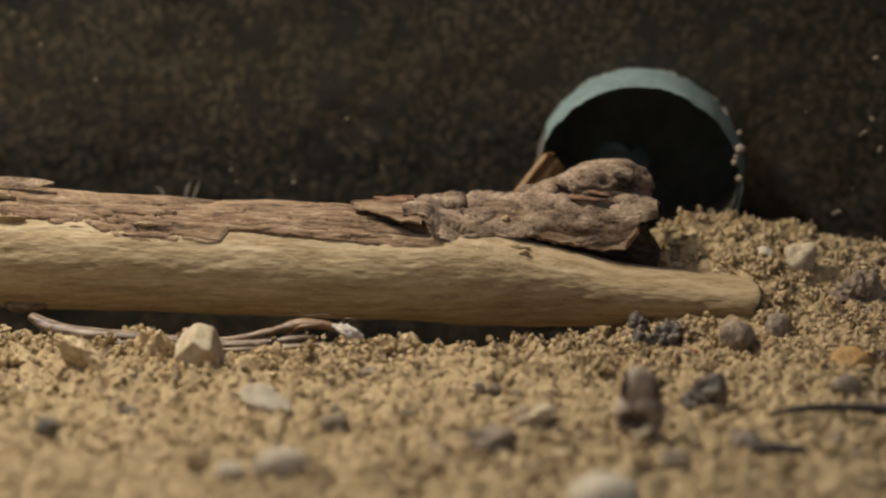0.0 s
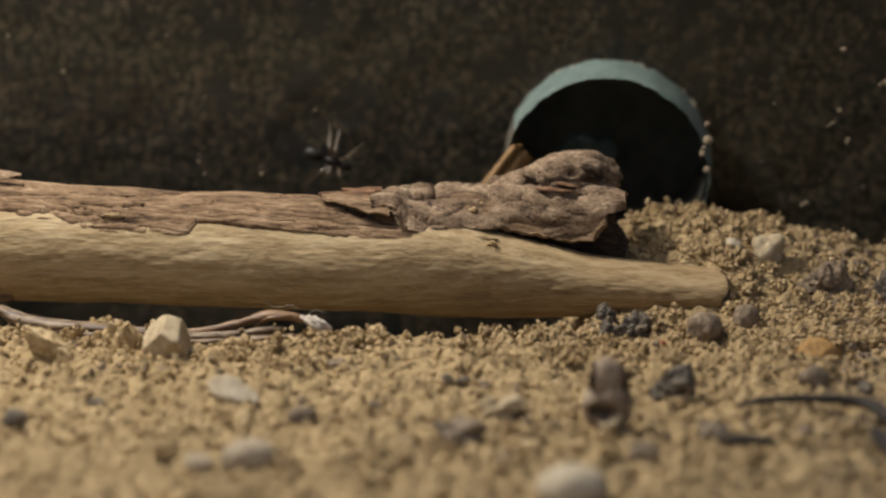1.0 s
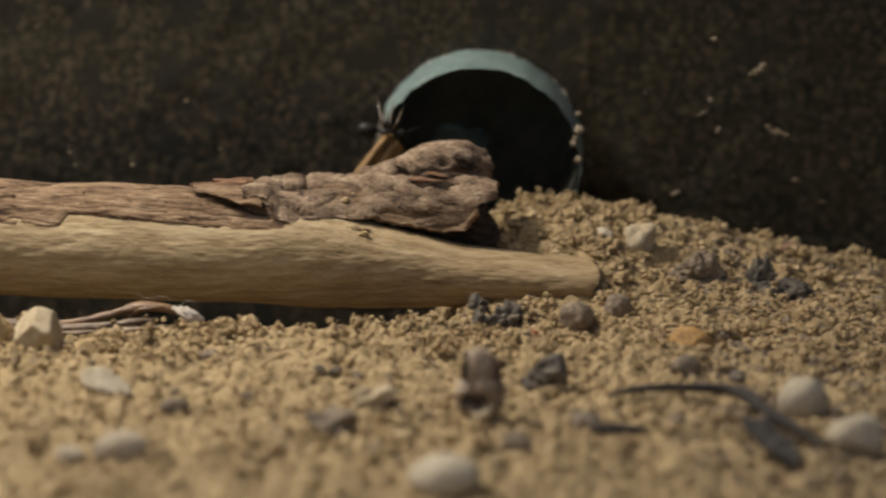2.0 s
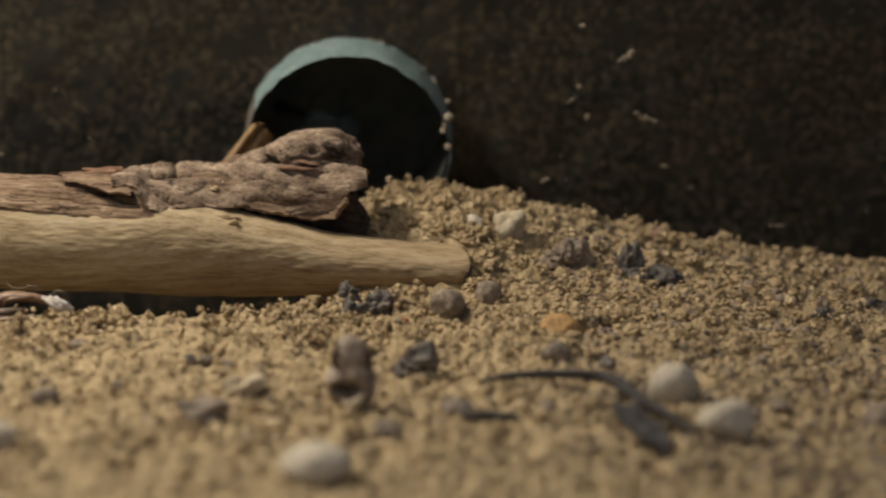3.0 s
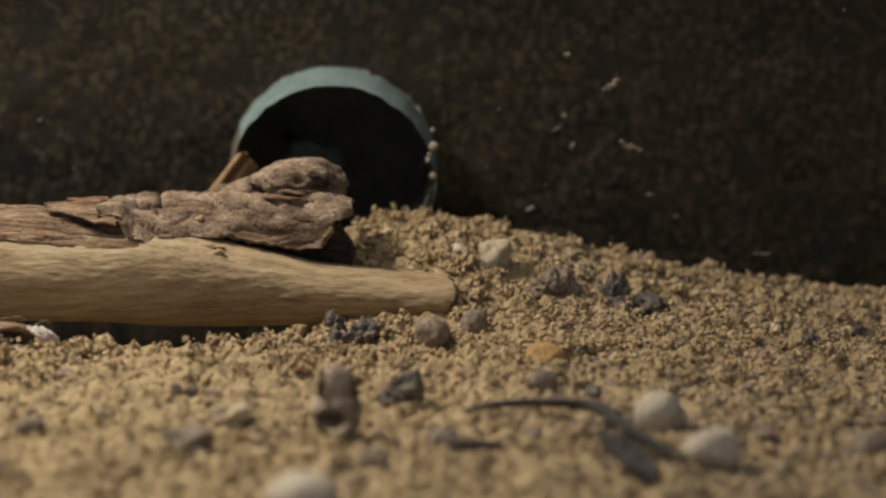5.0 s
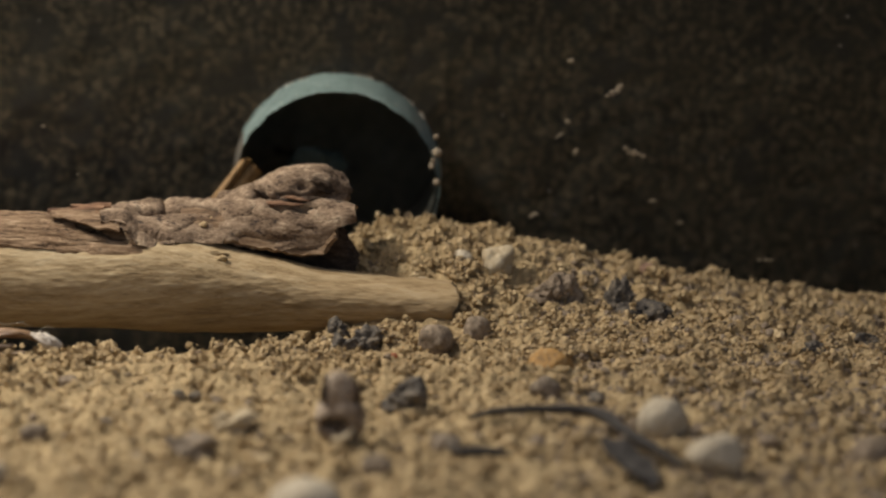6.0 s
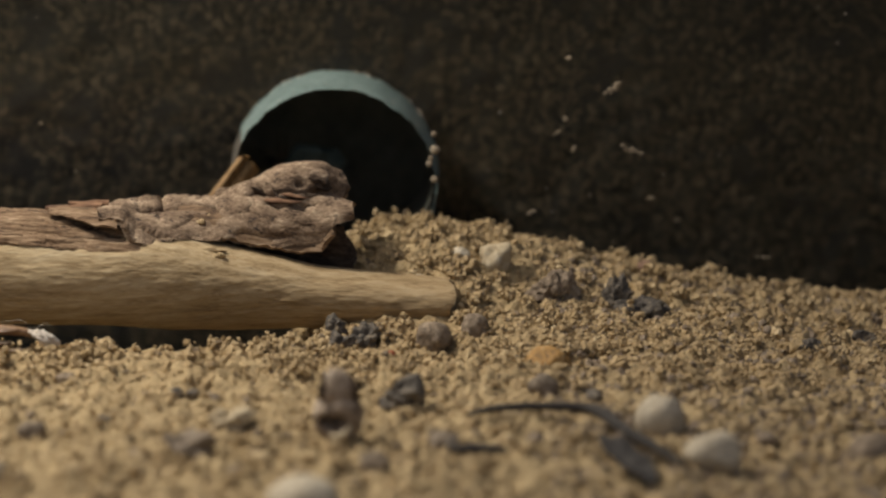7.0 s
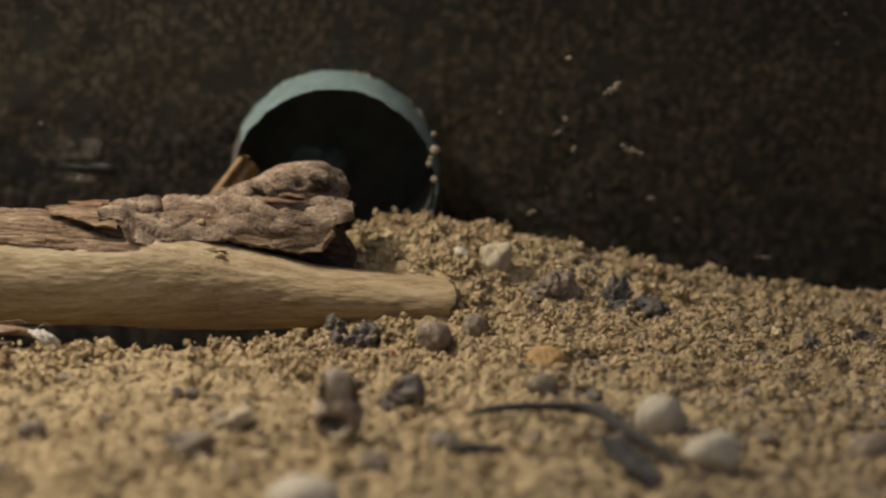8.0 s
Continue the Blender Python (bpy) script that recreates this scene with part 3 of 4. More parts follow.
def flakes(root, off):
    # big loose plate of old bark
    xs = np.arange(-43.2, -11.2, 0.16)
    top = np.interp(xs, [-43.2, -41, -36.3, -34.9, -31, -28.8, -26.6, -24.6, -22.6, -20.8, -18, -15.4, -13.4, -11.2],
                    [13.2, 13.4, 14.0, 13.7, 13.7, 14.3, 15.1, 15.9, 16.1, 15.3, 14.7, 14.3, 13.7, 13.2])
    low = np.interp(xs, [-43.2, -41.6, -40.3, -39.7, -38.8, -37.6, -35.5, -32, -30.6, -27, -24.2, -20, -17.1, -15.4, -14.3, -12.6, -11.2],
                    [13.0, 12.9, 12.6, 11.2, 10.0, 9.7, 9.9, 10.4, 10.0, 9.5, 9.2, 9.0, 9.3, 9.9, 10.9, 12.1, 12.8])
    y_low = np.interp(xs, [-43.2, -38, -35, -32, -28, -20, -13, -11.2], [-26.4, -26.6, -24.9, -23.0, -22.4, -22.1, -21.6, -21.0])
    y_top = np.interp(xs, [-43.2, -36, -28, -24, -20, -15, -11.2], [-20.4, -17.2, -17.0, -17.2, -18.8, -19.0, -19.2])
    v, f = ragged_sheet(xs, top, low, y_top, y_low, 0.9, 101, 0.42, 120, 0.8, 0.3, 3.0,
                        ((-36.0, -1.2, -35.2, 2.2, 2.6, 0.5), (-23.8, 1.5, -20.4, 1.0, 3.0, 0.6), (-20.4, 1.0, -16.6, 1.8, 2.6, 0.6), (-21.8, 3.0, -17.6, 2.8, 2.4, 0.5),
                         (-22.8, 2.2, -21.4, 3.0, 1.8, 0.3), (-33.8, 6.4, -31.6, 5.2, 0.9, 0.26), (-35.8, 2.6, -35.4, 4.8, 0.9, 0.24), (-27.0, 6.4, -20.0, 6.8, 0.7, 0.22),
                         (-29.8, 3.2, -28.2, 4.4, 1.6, 0.42), (-29.2, 4.4, -28.8, 6.0, 1.2, 0.3), (-26.0, 1.4, -24.2, 2.6, 0.9, 0.26), (-16.4, 2.4, -14.8, 5.0, 0.9, 0.24),
                         (-41.0, 2.4, -39.4, 3.6, 0.9, 0.34), (-38.4, 2.2, -37.2, 2.4, 1.0, 0.5), (-25.2, 4.4, -23.4, 4.6, 0.8, 0.24), (-18.0, 5.2, -17.0, 5.4, 0.8, 0.26)),
                        2.4 * np.exp(-((xs + 35.7) / 0.5) ** 4), 0.42, 0.22)
    part("bark_plate", v - off, f, FLAKE, root, "large curled plate of grey-brown bark")
    # the layer under it
    xs = np.arange(-33.5, -13.4, 0.2)
    low = np.interp(xs, [-33.5, -28, -25, -18.4, -14.8, -13.4], [11.4, 11.0, 10.2, 9.0, 9.4, 10.6])
    v, f = ragged_sheet(xs, low + 1.6, low - 1.1 + 0.9 * smoothstep(-15.5, -13.4, xs), -18.5, -22.0, 0.6, 121, 0.2, 40, 0.8, 0.3, 0.5)
    part("bark_layer", v - off, f, BARK, root, "thin dark layer of bark under the plate")
    # rolled stub that points at the hole
    v, f = tube([(-28, -15.0, 11.3), (-24, -15.0, 12.7), (-20, -14.6, 14.2), (-16.4, -14.0, 14.3), (-14.4, -12.8, 13.7), (-13.4, -12.0, 12.9)],
                [1.6, 2.7, 3.5, 3.6, 3.1, 1.8], 72, 1.0, 18)
    mid = np.array([-19, -15.4, 13.3])
    d = 0.3 * vnoise(v, 3.0, 141) - 2.2 * np.exp(-(((v[:, 0] + 14.6) / 1.9) ** 2 + ((v[:, 2] - 14.7) / 0.9) ** 2)) * (v[:, 1] < -14.4) - 1.7 * np.exp(-(((v[:, 0] + 20.4) / 2.6) ** 2 + ((v[:, 2] - 14.4) / 0.55) ** 2)) * (v[:, 1] < -15.4) + 0.5 * (0.4 - np.abs(vnoise(v * np.array([0.4, 1, 1]), 1.4, 143))) + 0.3 * vnoise(v * np.array([0.4, 1, 1]), 0.6, 144) - 1.8 * np.maximum(0, vnoise(v * np.array([0.5, 1, 1]), 1.8, 147) - 0.35) - 2.2 * np.clip(vnoise(v * np.array([0.4, 1, 1]), 0.8, 148) - 0.38, 0, 0.25)
    v = v + (v - mid) / (np.linalg.norm(v - mid, axis=1, keepdims=True) + 1e-6) * d[:, None]
    part("knot", v - off, f, FLAKE, root, "knobbly rolled bark stub")
    # added dark sheet closes the gap between plate and wood, shade in its colour
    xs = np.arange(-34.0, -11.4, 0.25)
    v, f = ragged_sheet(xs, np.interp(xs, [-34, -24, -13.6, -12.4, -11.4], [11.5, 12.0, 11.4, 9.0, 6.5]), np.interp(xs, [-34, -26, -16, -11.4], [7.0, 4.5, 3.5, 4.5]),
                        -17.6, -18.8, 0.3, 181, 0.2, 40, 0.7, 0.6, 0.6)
    part("inner_bark", v - off, f, SHADE_AND_SCALE, root, "dark sheet that paints the shade under the plate")
    # lifted flap of thin bark that ends under the plate
    xs = np.arange(-49.4, -40.6, 0.16)
    u = (xs + 49.4) / 8.8
    v, f = ragged_sheet(xs, np.interp(u, [0, 1], [14.1, 14.0]), np.interp(u, [0, 0.6, 0.7, 1], [13.8, 12.9, 12.6, 12.2]), -22.6, np.interp(u, [0, 0.6, 0.7, 1], [-24.0, -26.2, -26.5, -26.7]),
                        0.3, 131, 0.14, 40, 0.35, 0.3, 0.5)
    part("bark_flap", v - off, f, BARK, root, "lifted flap of brown bark")
    # torn slivers that stand off the bark
    for i, (x0, x1, z0, z1, y, w, mat_) in enumerate(((-49.8, -42.6, 14.0, 14.4, -23.2, 0.22, RED_WOOD), (-47.0, -41.8, 14.5, 14.6, -22.6, 0.18, RED_WOOD),
                                                      (-48.4, -43.4, 13.7, 13.9, -23.9, 0.24, RED_WOOD), (-99.0, -87.5, 16.8, 15.9, -22.8, 0.75, FLAKE))):
        xs = np.arange(x0, x1, 0.15)
        u = (xs - x0) / (x1 - x0)
        mid = z0 + (z1 - z0) * u + 0.12 * vnoise(np.stack([xs, 0 * xs, 0 * xs], 1), 1.5, 190 + i)
        half = w * (0.04 + 0.96 * smoothstep(0, 0.75, u)) * (1 if x0 > -90 else 0.05 + 0.95 * smoothstep(1.0, 0.72, u))
        v, f = ragged_sheet(xs, mid + half * 0.8, mid - half, y + 0.5 * w, y - 0.7 * w, 0.15, 200 + 10 * i, 0.10, 12, 0.28, 0.25, 0.3)
        part("splinter", v - off, f, mat_, root, "torn sliver of bark")
    for i, (x, y, z, ln, w, turn, tilt) in enumerate(((-20.2, -20.1, 14.2, 4.6, 0.85, 0, -4),
                                                     (-18.6, -19.7, 14.8, 3.4, 0.65, -5, -8), (-21.6, -20.0, 13.9, 2.2, 0.5, 0, 20))):
        v, f = tube([(-ln / 2, 0, 0), (-ln / 5, 0, 0.15), (ln / 5, 0, 0.05), (ln / 2, 0, 0.1)], [w * 0.35, w * 0.6, w * 0.55, w * 0.15], 8, 0.4, 5)
        v = v + 0.1 * vnoise(v, 0.7, 150 + i)[:, None]
        r = np.array(Euler((0.5, radians(-tilt), radians(turn))).to_matrix())
        part("splinter", v @ r.T + np.array([x, y, z]) - off, f, RED_WOOD, root, "torn reddish splinter")
    # patches where bark is lost, or left on the wood
    for i, (x, y, z, size, mat_) in enumerate(((-75.3, -27.3, 12.2, (2.4, 0.5, 0.9), WOOD), (-91.5, -26.7, 1.7, (6.0, 1.3, 2.8), BARK), (-94.4, -25.0, 14.8, (4.4, 0.4, 1.7), WOOD), (-93.0, -27.6, 12.7, (4.8, 0.45, 1.5), WOOD),
                                               (-84.0, -27.6, 11.7, (2.4, 0.5, 0.8), BARK), (-31.2, -24.3, 8.5, (7.6, 1.6, 2.2), WOOD), (-29.7, -26.0, 7.3, (1.3, 0.5, 1.5), FLAKE))):
        v, f = lump(size, 170 + i, 0.35)
        lean = 0.75 if z > 6 else -0.8
        r = np.array(Euler((lean, 0, 0)).to_matrix())
        part("patch", v @ r.T + np.array([x, y, z]) - off, f, mat_, root, "small patch of bark or bare wood")
    # dark lumps that paint the shade in the cracks of the plate and the stub
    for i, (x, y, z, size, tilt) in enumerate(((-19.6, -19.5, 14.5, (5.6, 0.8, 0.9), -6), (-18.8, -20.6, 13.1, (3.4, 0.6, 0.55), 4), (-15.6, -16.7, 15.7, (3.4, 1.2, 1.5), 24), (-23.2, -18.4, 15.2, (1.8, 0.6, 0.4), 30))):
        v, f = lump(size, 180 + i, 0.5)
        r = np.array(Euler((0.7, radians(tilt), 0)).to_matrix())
        part("crack_lining", v @ r.T + np.array([x, y, z]) - off, f, SHADE_AND_SCALE, root, "dark lump that paints the shade in a crack")
    # soil caught on the wood and on the plate
    rng = np.random.RandomState(12)
    for x, y, z, spread in ((-29.6, -26.2, 7.4, 0.7), (-28.4, -25.2, 8.2, 0.8), (-30.0, -21.9, 11.2, 0.7), (-29.2, -20.6, 12.2, 0.6)):
        for _ in range(12):
            r = rng.uniform(0.16, 0.36)
            v, f = lump((2.6 * r, 2 * r, 2 * r), rng.randint(999), 0.45, 3)
            at = np.array([x, y, z]) + rng.normal(size=3) * spread * np.array([0.6, 0.2, 0.4])
            part("soil_bit", v + at - off, f, CRUMB, root, "tan crumb of soil caught on the branch")


# ---------------------------------------------------------------- loose things on the soil
def stone(name, x, y, size, mat, seed, label, category="pebble", turn=0.0, sink=0.25, rough=0.16, facets=0.25, group="pebbles on the soil", tilt=0.0, cuts=()):
    v, f = lump(size, seed, rough, 4, facets)
    for nx, ny, nz, d in cuts:
        k = np.array([nx, ny, nz]) / math.sqrt(nx * nx + ny * ny + nz * nz)
        over = np.maximum(0, v @ k - d)
        v = v - over[:, None] * k
    if tilt:
        v = v @ np.array(Euler((0, radians(tilt), 0)).to_matrix()).T
    c, s = math.cos(radians(turn)), math.sin(radians(turn))
    v = v @ np.array([[c, -s, 0], [s, c, 0], [0, 0, 1]]).T
    z = float(level_at(x, y)) + size[2] * (0.5 - sink)
    ob = part(name, v, f, mat, smooth=category != "clod")
    ob.location = (x * MM, y * MM, z * MM)
    return tagged(ob, label, category, group)


def pebbles():
    stone("pebble", -66.7, -46.0, (7.2, 6.0, 6.6), TAN_STONE, 58, "pale tan angular pebble half sunk in the soil", sink=0.22, facets=0.0, rough=0.1,
          cuts=((-0.75, -0.25, 0.62, 1.9), (0.9, -0.15, 0.25, 2.5), (0.35, -0.5, 0.8, 2.6), (-0.3, -0.85, -0.1, 2.0), (0.3, -0.9, -0.5, 2.2), (-1, 0, -0.2, 2.7)))
    stone("pebble", -56.2, -65.0, (6.2, 3.4, 3.0), STONE, 2, "pale flat elongated pebble in the soil", turn=-18, sink=-0.05, tilt=16, facets=0.1, cuts=((0.3, -0.3, 0.9, 0.9), (-0.3, -0.8, 0.5, 1.2)))
    stone("pebble", -15.2, -97.5, (8.2, 7.0, 5.2), STONE, 3, "smooth pale rounded pebble on the soil", facets=0.0, rough=0.08)
    stone("pebble", -51.6, -88.5, (6.4, 4.2, 4.4), PEBBLE, 4, "smooth grey oval pebble on the soil", turn=12, facets=0.0, rough=0.08)
    stone("pebble", -57.2, -89.5, (3.6, 3.0, 2.6), PEBBLE, 5, "small grey-beige pebble beside an oval one", facets=0.1)
    stone("pebble", -80.4, -74.5, (3.1, 3.0, 3.0), DARK, 6, "small dark pebble on the soil")
    stone("pebble", -1.1, -34.6, (4.6, 4.0, 4.2), HUSK, 7, "grey-brown pebble by the branch end", facets=0.1, rough=0.25)
    stone("pebble", 3.8, -30.2, (3.6, 3.2, 3.2), HUSK, 8, "brown-grey pebble beside a larger one", facets=0.1, rough=0.25)
    stone("pebble", 12.9, -43.0, (6.2, 4.8, 4.6), AMBER, 9, "translucent amber pebble among crumbs", sink=0.4, rough=0.2)
    stone("pebble", -3.0, -18.5, (2.1, 1.8, 1.7), STONE, 10, "tiny white pebble behind the branch end")
    stone("pebble", 6.6, -14.0, (4.4, 3.6, 4.4), TAN_STONE, 11, "pale tan rough pebble on the soil heap", sink=0.15, rough=0.28)
    stone("pebble", 2.2, -13.0, (2.7, 2.4, 2.3), STONE, 12, "small beige pebble on the soil heap")
    stone("pebble", 25.3, -68.2, (5.8, 5.2, 5.8), STONE, 13, "chalky white rounded pebble on the soil", sink=0.12, rough=0.14, facets=0.3)
    stone("pebble", 30.7, -80.0, (6.8, 5.6, 5.6), STONE, 14, "chalky off-white pebble on the soil", sink=0.2, rough=0.18, facets=0.25)
    stone("pebble", 11.8, -53.8, (3.8, 3.4, 3.2), GREY, 15, "grey pebble in front of the amber one")
    stone("pebble", 49.6, -73.0, (5.6, 5.0, 4.6), HUSK, 16, "large grey-brown pebble sunk in the soil", turn=20, sink=0.35)
    stone("pebble", -47.3, -71.0, (3.6, 3.0, 2.6), GREY, 17, "bluish grey pebble flush with the soil")
    stone("pebble", 0.1, -75.0, (3.7, 3.0, 2.8), GREY, 18, "dull grey pebble among crumbs")
    stone("clod", -24.6, -69.6, (4.8, 3.8, 3.8), TAN_STONE, 19, "pale crumbling lump among crumbs", "clod", facets=0, rough=0.5, group="clods on the soil")
    stone("pebble", 26.4, -5.5, (2.6, 2.0, 1.9), RED_STONE, 20, "small reddish pebble on the soil ridge", sink=-0.25)
    clods = "clods on the soil"
    stone("clod", -4.8, -59.4, (4.8, 4.2, 4.2), DARK, 31, "dark charcoal-grey clod of crumbs", "clod", rough=0.4, facets=0, group=clods)
    stone("clod", -13.4, -31.6, (2.6, 2.4, 3.0), DARK, 32, "dark grey clod leaning at the branch", "clod", rough=0.45, facets=0, group=clods, sink=0.05)
    stone("clod", -12.6, -36.5, (2.8, 2.6, 2.8), DARK, 33, "dark crumbly clod before the branch", "clod", rough=0.6, facets=0, group=clods)
    stone("clod", -9.6, -33.6, (2.9, 2.6, 2.8), DARK, 34, "grey crumbly clod beside the branch", "clod", rough=0.7, facets=0, group=clods)
    # the shade on this clod is put into its darker colour
    stone("clod", 24.8, -19.6, (6.4, 4.8, 4.0), DEEP_BROWN, 35, "clod sunk in the soil, its shade painted in", "clod", sink=0.5, rough=0.5, facets=0, group=clods)
    stone("clod", 22.3, -18.0, (3.2, 2.8, 5.4), DARK, 36, "pointed dark clod of earth", "clod", sink=0.3, rough=0.45, facets=0, group=clods)
    stone("clod", 14.4, -18.0, (4.8, 4.2, 4.2), HUSK, 37, "grey-brown clod on the heap", "clod", sink=0.42, rough=0.6, facets=0, group=clods)
    stone("clod", -29.1, -78.0, (4.6, 3.8, 3.0), GREY, 38, "broad grey-brown clod on soil", "clod", rough=0.65, facets=0, group=clods)
    stone("clod", -7.8, -84.0, (3.4, 3.0, 2.8), GREY, 39, "small grey clod on the soil", "clod", rough=0.35, facets=0, group=clods)
    stone("clod", 46.0, -30.0, (2.8, 2.6, 2.4), DARK, 40, "dark clod half sunk in the soil", "clod", rough=0.4, facets=0, group=clods)
    stone("clod", 53.0, -24.0, (2.8, 2.4, 2.2), DARK, 41, "dark clod half sunk in the soil", "clod", rough=0.4, facets=0, group=clods)
    stone("clod", -80.0, -47.5, (7.4, 3.4, 3.2), CRUMB, 42, "pale crumbly lump of soil", "clod", rough=0.34, facets=0, group=clods, tilt=34, sink=0.1)
    stone("clod", -72.6, -43.0, (3.4, 2.8, 5.6), CRUMB, 43, "tan crumbly clod standing upright", "clod", rough=0.45, facets=0, group=clods)
    stone("grain", -6.4, -38.5, (1.1, 0.9, 0.9), RED, 44, "tiny brick-red grain in soil", "grain", group="")
    stone("pebble", -31.6, -56.0, (1.7, 1.5, 1.5), DARK, 45, "tiny dark pebble, one of two side by side", sink=0.1)
    stone("pebble", -29.6, -56.2, (1.6, 1.4, 1.5), DARK, 46, "tiny dark pebble, one of two side by side", sink=0.1)
    for i in range(28):
        x, y = random.uniform(-96, 56), random.uniform(-100, -36)
        s = random.uniform(1.5, 2.5)
        pick = random.random()
        mat, lab = (HUSK, "small grey-brown stone in the soil") if pick < 0.5 else ((DARK, "small dark stone in the soil") if pick < 0.72 else (CRUMB, "small tan stone in the soil"))
        stone("pebble", x, y, (s * random.uniform(1, 1.4), s, s * 0.8), mat, 200 + i, lab, turn=random.uniform(0, 180), sink=0.3)


def husk():
    root = empty("seed_husk", -12, -73.5, -0.3)
    tagged(root, "brown hollow seed husk standing in the soil", "husk")
    v, f = ICO[4]
    v = v * (1 + 0.14 * fbm(v + 3.1, 0.8, 171, 3))[:, None] * np.array([2.9, 2.4, 3.3])
    v[:, 0] *= 1 - 0.12 * smoothstep(0.5, 3.3, v[:, 2])
    v = v + np.array([0, 0, 3.1])
    # the hollow at its foot
    gap = ((v[:, 0] + 0.7) / 1.45) ** 2 + ((v[:, 2] - 2.5) / 0.9) ** 2
    v[:, 1] += np.where(v[:, 1] < 0, 3.2 * np.exp(-gap ** 2), 0)
    part("shell", v, f, SEED, root)
    v, f = lump((4.5, 3.6, 5.0), 174, 0.26)
    v[:, 0] *= 1 - 0.25 * smoothstep(-1, 2.4, v[:, 2])
    part("cap", v + np.array([0.1, 0.2, 5.8]), f, SEED, root, "shrivelled cap of the husk")
    v, f = tube([(-0.9, -2.2, 1.3), (0.0, -2.7, 1.0), (0.9, -2.6, 1.5), (1.5, -2.2, 2.4)], [0.3, 0.5, 0.5, 0.3], 12)
    part("lip", v, f, TAN_STONE, root, "pale torn lip of the husk")
    for x, r in ((-1.9, 0.5), (1.9, 0.6)):
        v, f = tube([(x, -0.9, 5.0), (x * 1.02, -1.0, 6.4), (x * 0.75, -0.4, 7.8)], [0.3, r, 0.25], 10)
        part("scale", v, f, SHADE_AND_SCALE, root, "dark scale beside the cap")


def dark_twig():
    root = empty("dark_twig", 15, -66, 0)
    tagged(root, "thin blackish twig with a shrivelled leaf on soil", "twig")
    o = np.array([15, -66, 0.0])
    v, f = tube([(2.8, -66.6, 0.5), (5.6, -66.4, 1.3), (11, -66.2, 1.5), (16.6, -66.6, 1.5), (18.8, -69.4, 1.5), (20.6, -74.3, 1.3), (23.6, -79.8, 1.1), (27.0, -85.0, 0.5)],
                [0.28, 0.42, 0.5, 0.58, 0.8, 0.65, 0.5, 0.35], 10)
    part("stem", v - o, f, CHAR, root)
    xs = np.linspace(18.0, 23.4, 40)
    mid = np.interp(xs, [18.0, 23.4], [-75.0, -90.0])
    w = 1.8 * np.sin(math.pi * np.clip((xs - 17.6) / 6.2, 0.02, 0.98)) + 0.3
    t = np.linspace(-1, 1, 18)
    g = np.zeros((40, 18, 3))
    g[..., 0] = xs[:, None] - 0.8 * t * w[:, None]
    g[..., 1] = mid[:, None] - 0.5 * t * w[:, None]
    p = g.reshape(-1, 3)
    g[..., 2] = (1.0 + 0.5 * vnoise(p, 3, 181) + 0.3 * vnoise(p, 1.2, 182)).reshape(40, 18) - 0.8 * np.interp(xs, [18.0, 23.4], [0.2, 1.0])[:, None]
    v, f = shell(g, 0.3)
    part("leaf", v - o, f, CHAR, root, "shrivelled dark leaf")
    sl = empty("dark_sliver", 4, -80.5, 0.4)
    tagged(sl, "short blackish sliver of wood on the soil", "sliver")
    v, f = tube([(-3.2, 0, 0.2), (-1, 0.2, 0.4), (1.5, 0, 0.4), (3.2, -0.2, 0.1)], [0.3, 0.7, 0.6, 0.25], 10)
    part("sliver", v, f, CHAR, sl)


